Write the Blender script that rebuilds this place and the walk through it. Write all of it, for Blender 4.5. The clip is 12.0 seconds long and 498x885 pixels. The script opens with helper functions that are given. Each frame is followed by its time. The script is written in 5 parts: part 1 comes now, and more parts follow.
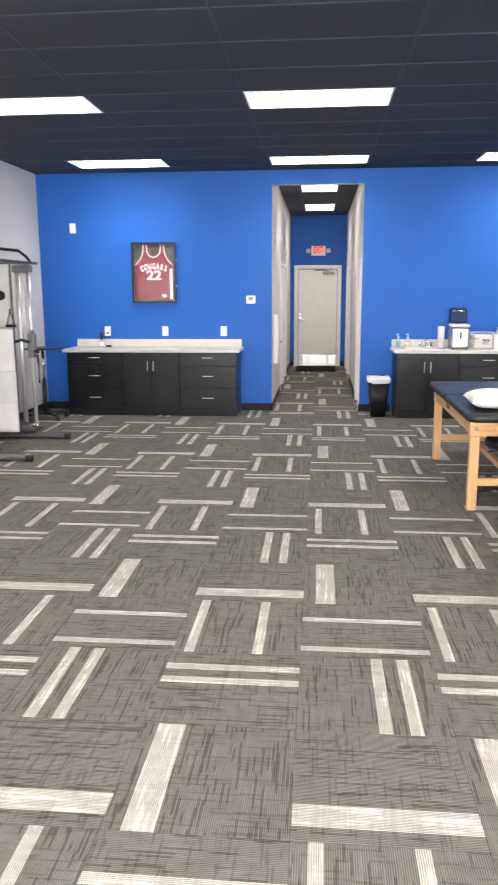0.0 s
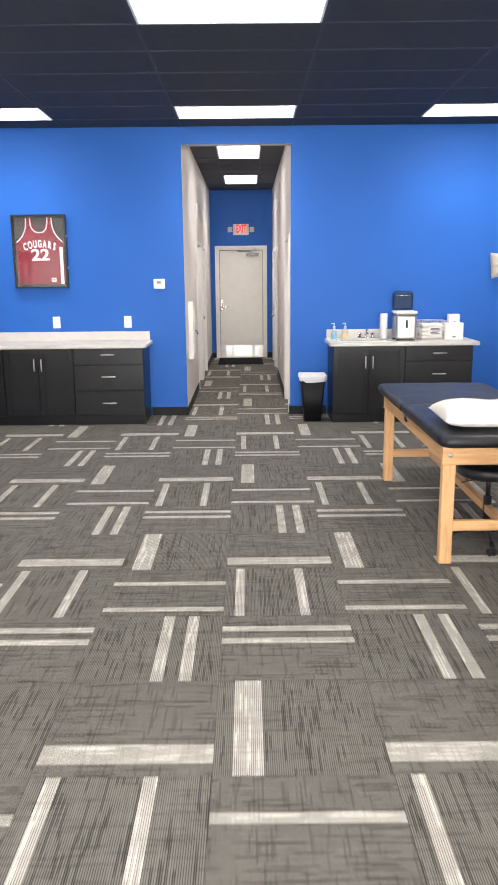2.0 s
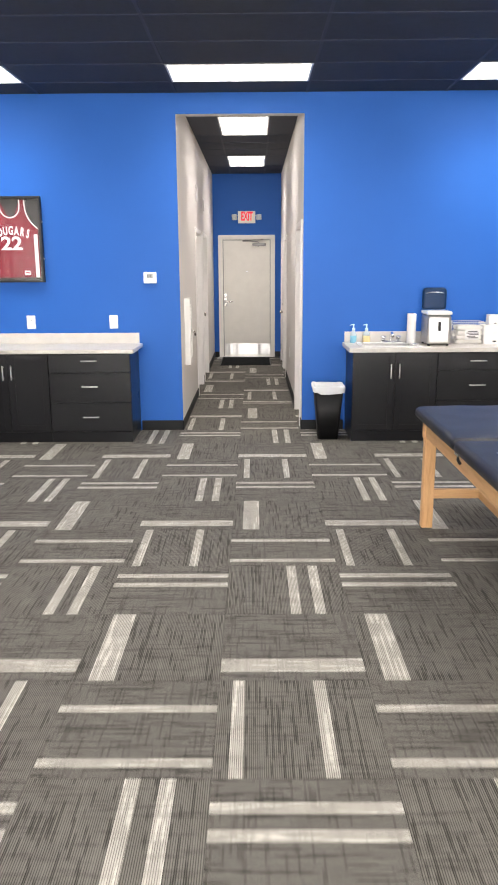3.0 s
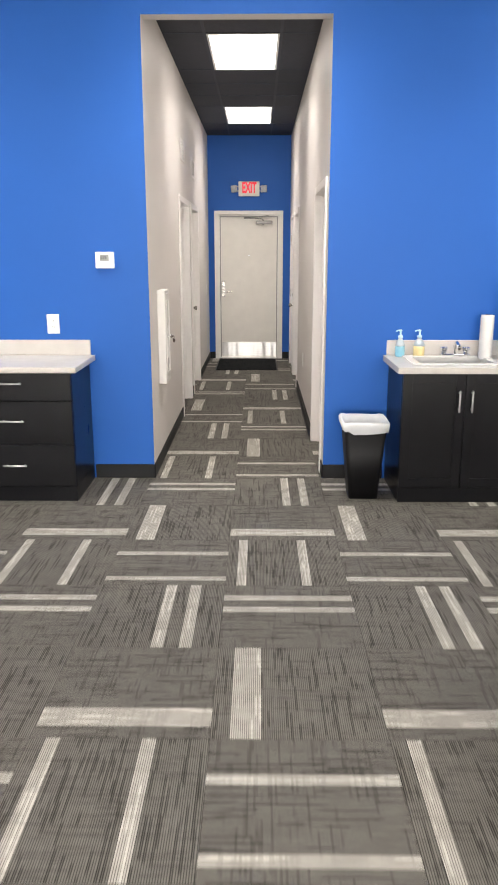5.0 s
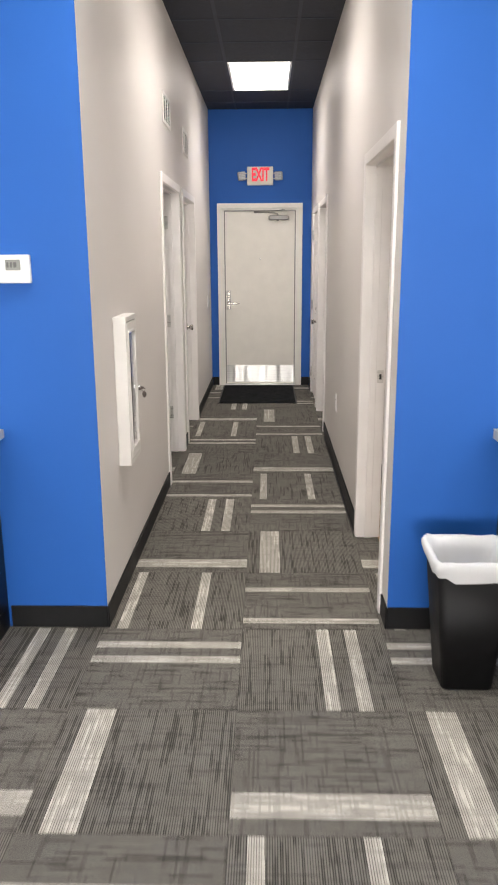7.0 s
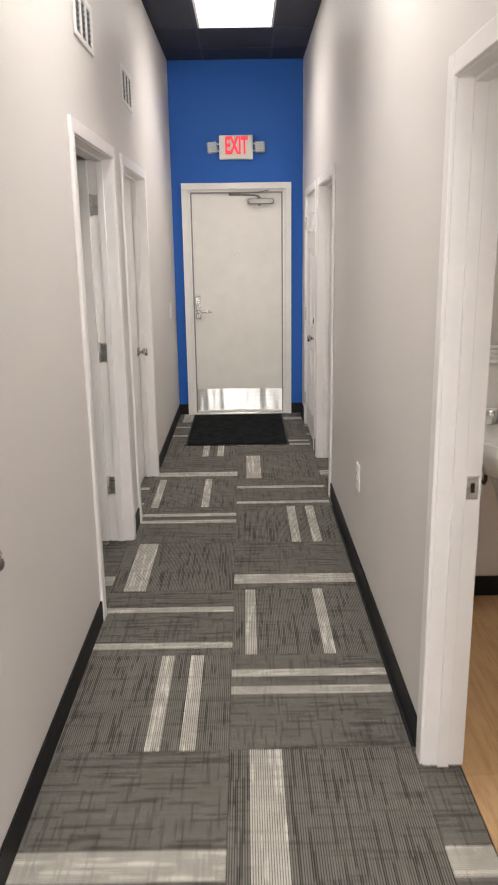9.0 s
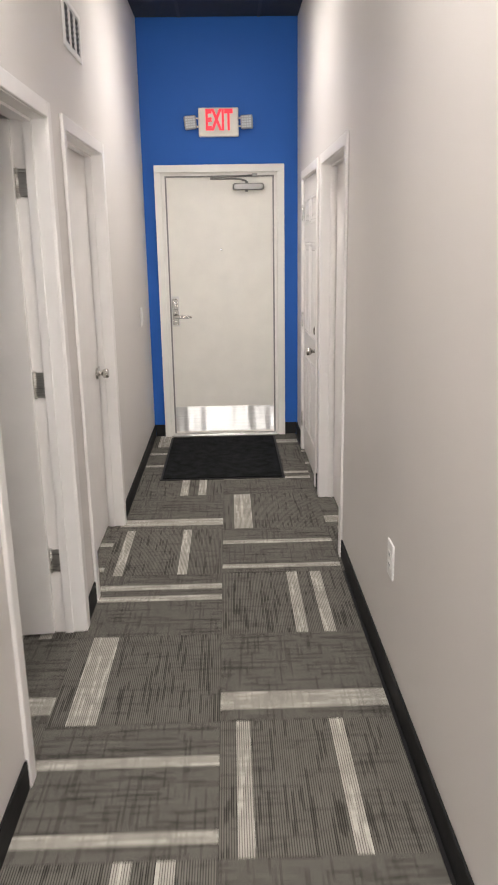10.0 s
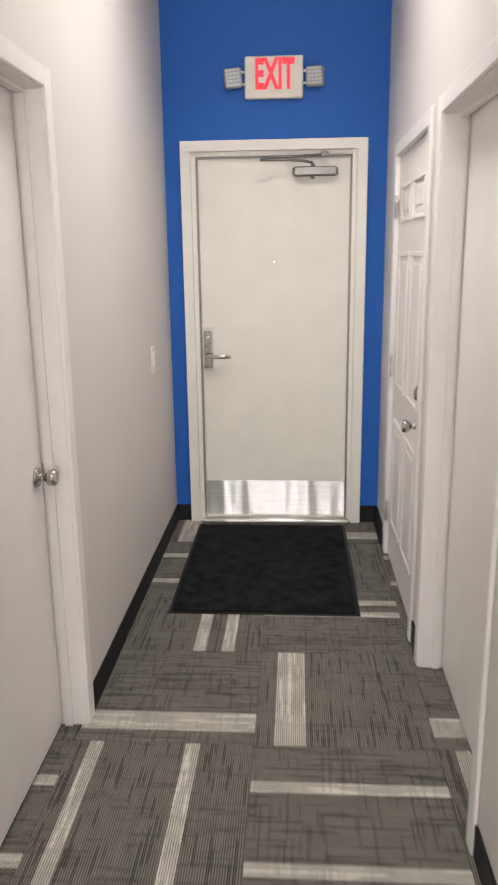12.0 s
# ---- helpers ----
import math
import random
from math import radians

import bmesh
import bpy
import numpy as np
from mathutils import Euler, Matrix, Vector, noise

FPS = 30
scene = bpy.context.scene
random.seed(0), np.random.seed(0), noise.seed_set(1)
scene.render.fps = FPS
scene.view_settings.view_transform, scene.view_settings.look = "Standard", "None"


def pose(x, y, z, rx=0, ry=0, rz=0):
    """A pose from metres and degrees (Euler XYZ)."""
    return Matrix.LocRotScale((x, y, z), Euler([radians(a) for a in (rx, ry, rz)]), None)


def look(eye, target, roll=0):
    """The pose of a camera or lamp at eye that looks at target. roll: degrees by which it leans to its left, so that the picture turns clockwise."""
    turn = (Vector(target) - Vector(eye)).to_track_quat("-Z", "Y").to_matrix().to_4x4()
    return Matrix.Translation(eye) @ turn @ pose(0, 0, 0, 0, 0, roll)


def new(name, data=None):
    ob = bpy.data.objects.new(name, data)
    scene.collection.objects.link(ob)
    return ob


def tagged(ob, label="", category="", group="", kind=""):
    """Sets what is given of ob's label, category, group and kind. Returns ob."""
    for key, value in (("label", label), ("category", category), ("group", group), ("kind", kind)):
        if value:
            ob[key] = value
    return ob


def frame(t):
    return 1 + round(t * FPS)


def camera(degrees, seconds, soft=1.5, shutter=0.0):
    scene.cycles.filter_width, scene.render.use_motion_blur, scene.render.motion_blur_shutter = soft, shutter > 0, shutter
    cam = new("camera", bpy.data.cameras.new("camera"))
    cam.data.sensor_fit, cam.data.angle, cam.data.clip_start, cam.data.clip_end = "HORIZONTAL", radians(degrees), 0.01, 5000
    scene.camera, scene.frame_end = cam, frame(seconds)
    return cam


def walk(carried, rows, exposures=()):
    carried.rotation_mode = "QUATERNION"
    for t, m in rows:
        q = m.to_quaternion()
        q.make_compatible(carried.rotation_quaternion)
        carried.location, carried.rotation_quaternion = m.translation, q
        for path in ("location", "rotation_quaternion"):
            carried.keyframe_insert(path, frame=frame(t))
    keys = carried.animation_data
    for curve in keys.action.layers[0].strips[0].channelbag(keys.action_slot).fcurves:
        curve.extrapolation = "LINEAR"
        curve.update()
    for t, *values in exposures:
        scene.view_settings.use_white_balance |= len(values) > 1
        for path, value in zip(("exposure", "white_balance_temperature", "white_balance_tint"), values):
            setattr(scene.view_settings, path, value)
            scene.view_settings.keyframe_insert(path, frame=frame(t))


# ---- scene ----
cam = camera(36.4, 12.0, soft=1.8, shutter=0.4)
EXPOSURES = [(0, 0.03, 6350, 11), (2, 0.1, 6400, 11), (3.2, 0.14, 6560, 10.5), (5.5, 0.1, 6640, 10), (8.8, 0.14, 6500, 10), (10.3, 0.28, 6500, 10), (12, 0.28, 6500, 10)]
PATH = [
    (0, (0.069, -4.509, 1.684), (-0.113, -2.557, 1.288), -0.25),
    (0.5, (0.087, -4.263, 1.655), (0.018, -2.308, 1.238), -0.35),
    (1, (0.094, -3.815, 1.66), (0.081, -1.861, 1.234), -0.35),
    (1.5, (0.153, -3.334, 1.68), (0.146, -1.381, 1.248), -0.35),
    (2, (0.134, -2.845, 1.636), (0.134, -0.892, 1.204), -0.55),
    (2.5, (0.138, -2.179, 1.623), (0.143, -0.229, 1.18), -0.35),
    (3, (0.149, -1.584, 1.655), (0.133, 0.363, 1.201), -0.35),
    (5, (0.163, 0.806, 1.597), (0.138, 2.746, 1.11), -0.05),
    (5.5, (0.166, 1.408, 1.624), (0.124, 3.347, 1.137), -0.25),
    (6, (0.133, 1.979, 1.629), (0.092, 3.917, 1.137), -0.25),
    (6.5, (0.143, 2.555, 1.604), (0.095, 4.495, 1.12), -0.35),
    (7, (0.113, 3.064, 1.594), (0.062, 5.005, 1.114), -0.35),
    (8.8, (0.065, 4.954, 1.647), (0.066, 6.891, 1.147), -0.75),
    (9, (0.075, 5.119, 1.634), (0.08, 7.054, 1.13), -0.85),
    (9.5, (0.088, 5.658, 1.644), (0.102, 7.591, 1.132), -0.95),
    (10, (0.063, 6.222, 1.633), (0.108, 8.152, 1.113), -0.95),
    (10.5, (0.103, 6.759, 1.608), (0.139, 8.69, 1.086), -1.05),
    (11, (0.099, 7.239, 1.623), (0.113, 9.168, 1.098), -0.95),
    (11.5, (0.113, 7.692, 1.629), (0.097, 9.624, 1.113), -0.85),
    (12, (0.14, 8.148, 1.602), (0.015, 10.084, 1.116), -0.75),
]
walk(cam, [(t, look(eye, target, roll)) for t, eye, target, roll in PATH], EXPOSURES)

# ---- world and light ----
world = bpy.data.worlds.new("world")
world.use_nodes = True
world.node_tree.nodes["Background"].inputs[0].default_value = (0.5, 0.55, 0.6, 1)
world.node_tree.nodes["Background"].inputs[1].default_value = 0.02
scene.world = world
LAMP_STRENGTH = 5.5        # office light panels, wide part of their light
LAMP_DOWN = 18.5            # watts that each of them sends downwards
HALL_STRENGTH = 4.2         # panels of the corridor, wide part of their light
HALL_DOWN = 13.0            # watts that each of their prismatic diffusers sends downwards
DAYLIGHT = 565.0           # watts of sky light through the shop windows
sky_lamp = bpy.data.lights.new("window_daylight", "AREA")
sky_lamp.shape, sky_lamp.size, sky_lamp.size_y, sky_lamp.energy, sky_lamp.color = "RECTANGLE", 7.0, 2.2, DAYLIGHT, (1.0, 0.975, 0.94)
new("window_daylight", sky_lamp).matrix_basis = look((0.35, -6.55, 1.5), (0.35, 0, 1.5))


# ---- materials ----
def rgb(h):
    """sRGB hex to linear colour."""
    v = [int(h[i:i + 2], 16) / 255 for i in (0, 2, 4)]
    return tuple(c / 12.92 if c <= 0.04045 else ((c + 0.055) / 1.055) ** 2.4 for c in v) + (1.0,)


def lin(r, g, b):
    return (r, g, b, 1.0)


class Nodes:
    def __init__(self, name):
        self.m = bpy.data.materials.new(name)
        self.m.use_nodes = True
        self.t = self.m.node_tree
        self.b = self.t.nodes["Principled BSDF"]

    def add(self, kind, **props):
        n = self.t.nodes.new(kind)
        for key, value in props.items():
            setattr(n, key, value)
        return n

    def put(self, a, b):
        self.t.links.new(a, b)

    def coords(self, scale=(1, 1, 1), jitter=False):
        c = self.add("ShaderNodeTexCoord")
        mp = self.add("ShaderNodeMapping")
        mp.inputs["Scale"].default_value = scale
        self.put(c.outputs["Object"], mp.inputs["Vector"])
        if jitter:
            info = self.add("ShaderNodeObjectInfo")
            mul = self.add("ShaderNodeMath", operation="MULTIPLY")
            mul.inputs[1].default_value = 37.0
            self.put(info.outputs["Random"], mul.inputs[0])
            self.put(mul.outputs[0], mp.inputs["Location"])
        return mp.outputs[0]

    def noise(self, vec, scale, detail=3.0, rough=0.55):
        n = self.add("ShaderNodeTexNoise")
        n.inputs["Scale"].default_value, n.inputs["Detail"].default_value, n.inputs["Roughness"].default_value = scale, detail, rough
        self.put(vec, n.inputs["Vector"])
        return n.outputs["Fac"]

    def ramp(self, fac, stops):
        r = self.add("ShaderNodeValToRGB")
        e = r.color_ramp.elements
        while len(e) < len(stops):
            e.new(0.5)
        for el, (p, c) in zip(e, stops):
            el.position, el.color = p, c
        self.put(fac, r.inputs[0])
        return r.outputs[0]

    def mix(self, fac, a, b, how="MIX"):
        n = self.add("ShaderNodeMix", data_type="RGBA", blend_type=how)
        for sock, val in ((n.inputs[0], fac), (n.inputs[6], a), (n.inputs[7], b)):
            if isinstance(val, (float, int, tuple)):
                sock.default_value = val
            else:
                self.put(val, sock)
        return n.outputs[2]

    def bump(self, fac, strength, dist=0.002):
        n = self.add("ShaderNodeBump")
        n.inputs["Strength"].default_value, n.inputs["Distance"].default_value = strength, dist
        self.put(fac, n.inputs["Height"])
        self.put(n.outputs[0], self.b.inputs["Normal"])

    def set(self, **kw):
        for k, v in kw.items():
            self.b.inputs[k.replace("_", " ")].default_value = v
        return self

    def colour(self, sock):
        self.put(sock, self.b.inputs["Base Color"])


def plain(name, col, rough=0.5, metal=0.0, vary=0.08, scale=6.0, bump=0.0, bscale=300.0, spec=0.5, coat=0.0):
    """A painted, moulded or metal surface: slight mottling, fine relief."""
    n = Nodes(name).set(Roughness=rough, Metallic=metal, Specular_IOR_Level=spec, Coat_Weight=coat)
    v = n.coords()
    f = n.noise(v, scale, 4.0)
    dark = tuple(c * (1 - vary) for c in col[:3]) + (1,)
    light = tuple(min(1, c * (1 + vary)) for c in col[:3]) + (1,)
    n.colour(n.ramp(f, [(0.3, dark), (0.7, light)]))
    r = n.add("ShaderNodeMapRange")
    r.inputs["To Min"].default_value, r.inputs["To Max"].default_value = max(0.02, rough - 0.06), min(1, rough + 0.06)
    n.put(n.noise(v, scale * 5, 3.0), r.inputs["Value"])
    n.put(r.outputs[0], n.b.inputs["Roughness"])
    if bump:
        n.bump(n.noise(v, bscale, 2.0), bump)
    return n.m


def wood(name, light, dark, axis=2, rough=0.45):
    n = Nodes(name).set(Roughness=rough)
    s = [9, 9, 9]
    s[axis] = 0.9
    v = n.coords(tuple(s), jitter=True)
    f = n.noise(v, 5.0, 5.0, 0.6)
    g = n.noise(v, 22.0, 4.0, 0.6)
    c = n.ramp(f, [(0.3, dark), (0.55, light), (0.75, tuple(0.8 * a + 0.2 * b for a, b in zip(light, dark)))])
    n.colour(n.mix(0.25, c, n.ramp(g, [(0.35, dark), (0.65, light)])))
    n.bump(g, 0.15)
    return n.m


def wall_paint(name, col, rough=0.55, spec=0.24):
    n = Nodes(name).set(Roughness=rough, Specular_IOR_Level=spec)
    v = n.coords()
    big = n.noise(v, 1.3, 3.0)
    c = n.ramp(big, [(0.3, tuple(x * 0.965 for x in col[:3]) + (1,)), (0.7, col)])
    n.colour(c)
    n.bump(n.noise(v, 260.0, 3.0, 0.6), 0.14, 0.0015)
    return n.m


def carpet(name, stripe):
    """Ribbed loop pile: ribs run along local y, the shade of their grooves put into the colour; single ribs and picks
    are tinted for short runs, which gives a broken plaid.
    """
    n = Nodes(name).set(Roughness=0.95, Specular_IOR_Level=0.1)
    rib = 0.0073

    def math_node(op, a, b=None):
        m = n.add("ShaderNodeMath", operation=op)
        for sock, val in zip(m.inputs, (a, b)):
            if isinstance(val, (int, float)):
                sock.default_value = val
            elif val is not None:
                n.put(val, sock)
        return m.outputs[0]

    xyz = n.add("ShaderNodeSeparateXYZ")
    n.put(n.add("ShaderNodeTexCoord").outputs["Object"], xyz.inputs[0])
    chance = math_node("MULTIPLY", n.add("ShaderNodeObjectInfo").outputs["Random"], 91.0)

    def runs(across, along, step, freq):
        """Noise that is constant over one rib and changes along it."""
        v = n.add("ShaderNodeCombineXYZ")
        n.put(math_node("MULTIPLY", math_node("SNAP", across, step), 617.3), v.inputs[0])
        n.put(math_node("MULTIPLY", along, freq), v.inputs[1])
        n.put(chance, v.inputs[2])
        return n.noise(v.outputs[0], 1.0, 1.0)

    along = runs(xyz.outputs[0], xyz.outputs[1], rib, 3.6)
    across = runs(xyz.outputs[1], xyz.outputs[0], 0.0073, 5.0)
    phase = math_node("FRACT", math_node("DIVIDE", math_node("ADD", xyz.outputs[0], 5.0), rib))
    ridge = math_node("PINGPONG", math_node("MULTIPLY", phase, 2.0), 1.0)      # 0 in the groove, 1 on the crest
    blot = n.noise(n.coords((1, 1, 1), jitter=True), 11.0, 3.0)
    groove = n.ramp(ridge, [(0.5, lin(1, 1, 1)), (0.9, lin(0.4, 0.4, 0.4))])

    def only(mask, where):
        return n.mix(1.0, mask, where, "MULTIPLY")

    # shade between ribs is painted in: groove ends of both ramps are darker
    if stripe:
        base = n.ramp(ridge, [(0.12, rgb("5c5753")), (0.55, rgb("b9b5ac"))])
        base = n.mix(n.ramp(along, [(0.57, lin(0, 0, 0)), (0.63, lin(0.8, 0.8, 0.8))]), base, rgb("d9d6cd"))
        base = n.mix(n.ramp(across, [(0.52, lin(0, 0, 0)), (0.62, lin(0.5, 0.5, 0.5))]), base, rgb("8d8981"))
        base = n.mix(0.22, base, n.ramp(blot, [(0.3, rgb("7d7b74")), (0.7, rgb("cbc6be"))]))
    else:
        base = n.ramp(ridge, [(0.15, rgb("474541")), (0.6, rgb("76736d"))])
        base = n.mix(n.ramp(along, [(0.34, lin(0.25, 0.25, 0.25)), (0.42, lin(0, 0, 0))]), base, rgb("86827c"))
        base = n.mix(n.ramp(across, [(0.57, lin(0, 0, 0)), (0.64, lin(0.42, 0.42, 0.42))]), base, rgb("373432"))
        dark = n.ramp(along, [(0.585, lin(0, 0, 0)), (0.615, lin(0.7, 0.7, 0.7))])
        base = n.mix(only(dark, groove), base, rgb("1c1a18"))
        base = n.mix(0.14, base, n.ramp(blot, [(0.3, rgb("413e3b")), (0.7, rgb("7e7b76"))]))
    n.colour(base)
    fuzz = n.noise(n.coords(jitter=True), 420.0, 2.0)
    n.bump(math_node("ADD", ridge, fuzz), 0.3, 0.002)
    return n.m


def speckle(name, base, dark, light, rough=0.35):
    n = Nodes(name).set(Roughness=rough)
    v = n.coords()
    c = n.mix(n.ramp(n.noise(v, 260.0, 2.0), [(0.55, lin(0, 0, 0)), (0.7, lin(0.55, 0.55, 0.55))]), base, dark)
    c = n.mix(n.ramp(n.noise(v, 170.0, 2.0), [(0.58, lin(0, 0, 0)), (0.72, lin(0.6, 0.6, 0.6))]), c, light)
    n.colour(n.mix(0.2, c, n.ramp(n.noise(v, 7.0), [(0.3, dark), (0.7, light)])))
    return n.m


def emitter(name, col, strength):
    n = Nodes(name)
    n.set(Base_Color=(0.9, 0.9, 0.9, 1), Emission_Color=col, Emission_Strength=strength, Roughness=0.4)
    return n.m


def brushed(name, col, rough=0.3, axis=0):
    n = Nodes(name).set(Metallic=1.0, Roughness=rough)
    s = [260, 260, 260]
    s[axis] = 5
    f = n.noise(n.coords(tuple(s)), 1.0, 3.0)
    n.colour(n.ramp(f, [(0.3, tuple(c * 0.82 for c in col[:3]) + (1,)), (0.7, col)]))
    r = n.add("ShaderNodeMapRange")
    r.inputs["To Min"].default_value, r.inputs["To Max"].default_value = rough - 0.08, rough + 0.1
    n.put(f, r.inputs["Value"])
    n.put(r.outputs[0], n.b.inputs["Roughness"])
    return n.m


def glassy(name, col=(1, 1, 1, 1), rough=0.02):
    n = Nodes(name).set(Base_Color=col, Roughness=rough, Transmission_Weight=1.0, IOR=1.45)
    return n.m


def cloth(name, col, scale=900.0, vary=0.06):
    n = Nodes(name).set(Roughness=0.9, Specular_IOR_Level=0.15, Sheen_Weight=0.2)
    v = n.coords()
    n.colour(n.ramp(n.noise(v, 9.0, 4.0), [(0.3, tuple(c * (1 - vary) for c in col[:3]) + (1,)), (0.7, col)]))
    n.bump(n.noise(v, scale, 2.0), 0.25, 0.001)
    return n.m


BLUE = wall_paint("blue_paint", lin(0.022, 0.129, 0.495), 0.5, 0.2)
WHITE_WALL = wall_paint("white_wall_paint", lin(0.735, 0.698, 0.67), 0.46)
TRIM = plain("white_trim_paint", lin(0.86, 0.83, 0.81), 0.38, vary=0.03, bump=0.05, bscale=120)
DOOR_PAINT = plain("cream_door_paint", lin(0.84, 0.81, 0.745), 0.42, vary=0.03, bump=0.08, bscale=400)
FRAME_PAINT = plain("cream_frame_paint", lin(0.85, 0.82, 0.77), 0.4, vary=0.03)
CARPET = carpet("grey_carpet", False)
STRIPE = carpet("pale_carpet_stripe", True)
CEIL = plain("black_ceiling_tile", lin(0.026, 0.030, 0.045), 0.75, vary=0.2, scale=30, bump=0.3, bscale=500)
TEE = plain("black_ceiling_grid", lin(0.030, 0.037, 0.060), 0.65, vary=0.1)
BASE = plain("black_rubber_base", lin(0.008, 0.008, 0.009), 0.55, vary=0.2, spec=0.3)
LAMINATE = plain("black_laminate", lin(0.0045, 0.0047, 0.0068), 0.3, vary=0.04, scale=0.8, spec=0.36)
TOPLAM = speckle("greige_laminate", lin(0.62, 0.585, 0.54), lin(0.42, 0.39, 0.36), lin(0.78, 0.75, 0.71))
NICKEL = brushed("brushed_nickel", lin(0.72, 0.70, 0.67), 0.28)
STEEL = brushed("stainless_steel", lin(0.64, 0.63, 0.61), 0.36, 2)
PULL = plain("satin_bar_metal", lin(0.88, 0.87, 0.85), 0.42, 0.55, vary=0.04)
KICK = brushed("polished_steel", lin(0.72, 0.71, 0.69), 0.36, 0)
kn = Nodes("kick_relief")          # brushed sideways: light scatters up and down; the sheet is slightly wavy
bpy.data.materials.remove(kn.m)
kn.m, kn.t = KICK, KICK.node_tree
kn.b = kn.t.nodes["Principled BSDF"]
tan = kn.add("ShaderNodeTangent", direction_type="RADIAL", axis="Z")
kn.put(tan.outputs[0], kn.b.inputs["Tangent"])
kn.set(Anisotropic=0.93, Anisotropic_Rotation=0.25)
kn.bump(kn.noise(kn.coords((8, 8, 1.0)), 1.0, 1.0), 0.6, 0.02)
CLOSER_GREY = plain("grey_enamelled_casting", lin(0.27, 0.26, 0.25), 0.4, 0.75, vary=0.06)
KNOB = plain("polished_nickel", lin(0.5, 0.48, 0.45), 0.16, 1.0, vary=0.05)
CHROME = plain("chrome", lin(0.8, 0.8, 0.8), 0.08, 1.0, vary=0.03)
WHITE_PL = plain("white_plastic", lin(0.89, 0.88, 0.86), 0.35, vary=0.02)
BLACK_PL = plain("black_plastic", lin(0.012, 0.012, 0.013), 0.35, vary=0.15)
VINYL = plain("black_vinyl", lin(0.009, 0.010, 0.014), 0.42, vary=0.15, scale=20, bump=0.25, bscale=350)
PINE = wood("pine", lin(0.72, 0.43, 0.20), lin(0.53, 0.28, 0.115), 2)
PINE_X = wood("pine_across", lin(0.72, 0.43, 0.20), lin(0.53, 0.28, 0.115), 0)
PINE_Y = wood("pine_along", lin(0.72, 0.43, 0.20), lin(0.53, 0.28, 0.115), 1)
PLANK = wood("oak_plank", lin(0.52, 0.33, 0.165), lin(0.36, 0.20, 0.09), 1, 0.4)
PANEL = emitter("light_diffuser", (1.0, 0.955, 0.895, 1), LAMP_STRENGTH)
PANEL_HALL = emitter("hall_light_diffuser", (1.0, 0.94, 0.89, 1), HALL_STRENGTH)
MAT = plain("black_mat_pile", lin(0.0125, 0.0135, 0.0145), 0.95, vary=0.6, scale=14, bump=0.8, bscale=350, spec=0.1)
PILLOW = cloth("white_cotton", lin(0.82, 0.79, 0.74))
PAD = cloth("beige_terry", lin(0.52, 0.465, 0.40), 300)
LINER = cloth("white_liner_film", lin(0.72, 0.73, 0.745), 60)
NAVY = plain("navy_plastic", lin(0.007, 0.018, 0.052), 0.34, vary=0.1, spec=0.3)
LID_BLUE = plain("deep_blue_plastic", lin(0.007, 0.030, 0.085), 0.42, vary=0.1, spec=0.25)
BURGUNDY = cloth("burgundy_knit", lin(0.20, 0.018, 0.03), 700, 0.25)
WHITE_CLOTH = cloth("white_knit", lin(0.78, 0.74, 0.72), 700)
BACKING = plain("grey_mat_board", lin(0.03, 0.03, 0.029), 0.8)
GLASS = glassy("clear_glass")
THIN_GLASS = glassy("thin_clear_pane")
THIN_GLASS.node_tree.nodes["Principled BSDF"].inputs["IOR"].default_value = 1.12
RED = plain("red_sign_letters", lin(0.75, 0.02, 0.04), 0.4)
RED.node_tree.nodes["Principled BSDF"].inputs["Emission Color"].default_value = (1.0, 0.03, 0.06, 1)
RED.node_tree.nodes["Principled BSDF"].inputs["Emission Strength"].default_value = 0.55
CREAM_PL = plain("cream_plastic", lin(0.78, 0.74, 0.66), 0.4, vary=0.02)
BIN_PL = plain("matte_black_plastic", lin(0.006, 0.006, 0.007), 0.5, vary=0.15, spec=0.26)
GREY_PL = plain("grey_plastic", lin(0.42, 0.42, 0.43), 0.35, vary=0.06)
LENS = plain("pale_lens_plastic", lin(0.66, 0.68, 0.69), 0.25, vary=0.04)
LCD = plain("grey_display", lin(0.28, 0.29, 0.27), 0.2)
PORCELAIN = plain("white_porcelain", lin(0.82, 0.81, 0.79), 0.12, vary=0.02)
TEAL = plain("teal_soap", lin(0.24, 0.53, 0.66), 0.15)
BOTTLE = plain("clear_bottle_plastic", lin(0.74, 0.84, 0.88), 0.12, vary=0.04)
BOTTLE.node_tree.nodes["Principled BSDF"].inputs["Transmission Weight"].default_value = 0.3
TEAL_PALE = plain("pale_teal_plastic", lin(0.55, 0.76, 0.82), 0.3, vary=0.03)
YELLOW = plain("amber_soap", lin(0.78, 0.64, 0.32), 0.15)
RED_PL = plain("red_plastic", lin(0.32, 0.01, 0.03), 0.3)
PAPER = plain("white_paper", lin(0.8, 0.79, 0.77), 0.8, vary=0.04)
INK = plain("dark_print", lin(0.05, 0.05, 0.055), 0.7)
WHITE_METAL = plain("white_powder_coat", lin(0.74, 0.72, 0.69), 0.35, vary=0.05)
SILVER = plain("polished_post_steel", lin(0.88, 0.87, 0.85), 0.22, 0.65, vary=0.03)
SHROUD = plain("grey_shroud", lin(0.64, 0.64, 0.63), 0.3, vary=0.06)
DARK_METAL = plain("charcoal_steel", lin(0.06, 0.06, 0.063), 0.35, 0.6)
FOOT = plain("grey_painted_steel", lin(0.17, 0.17, 0.172), 0.32, 0.7, vary=0.08)
CARRIAGE = plain("mid_grey_casting", lin(0.16, 0.16, 0.165), 0.38, 0.3, vary=0.08)
GUN = plain("grey_duct_metal", lin(0.25, 0.24, 0.23), 0.4)


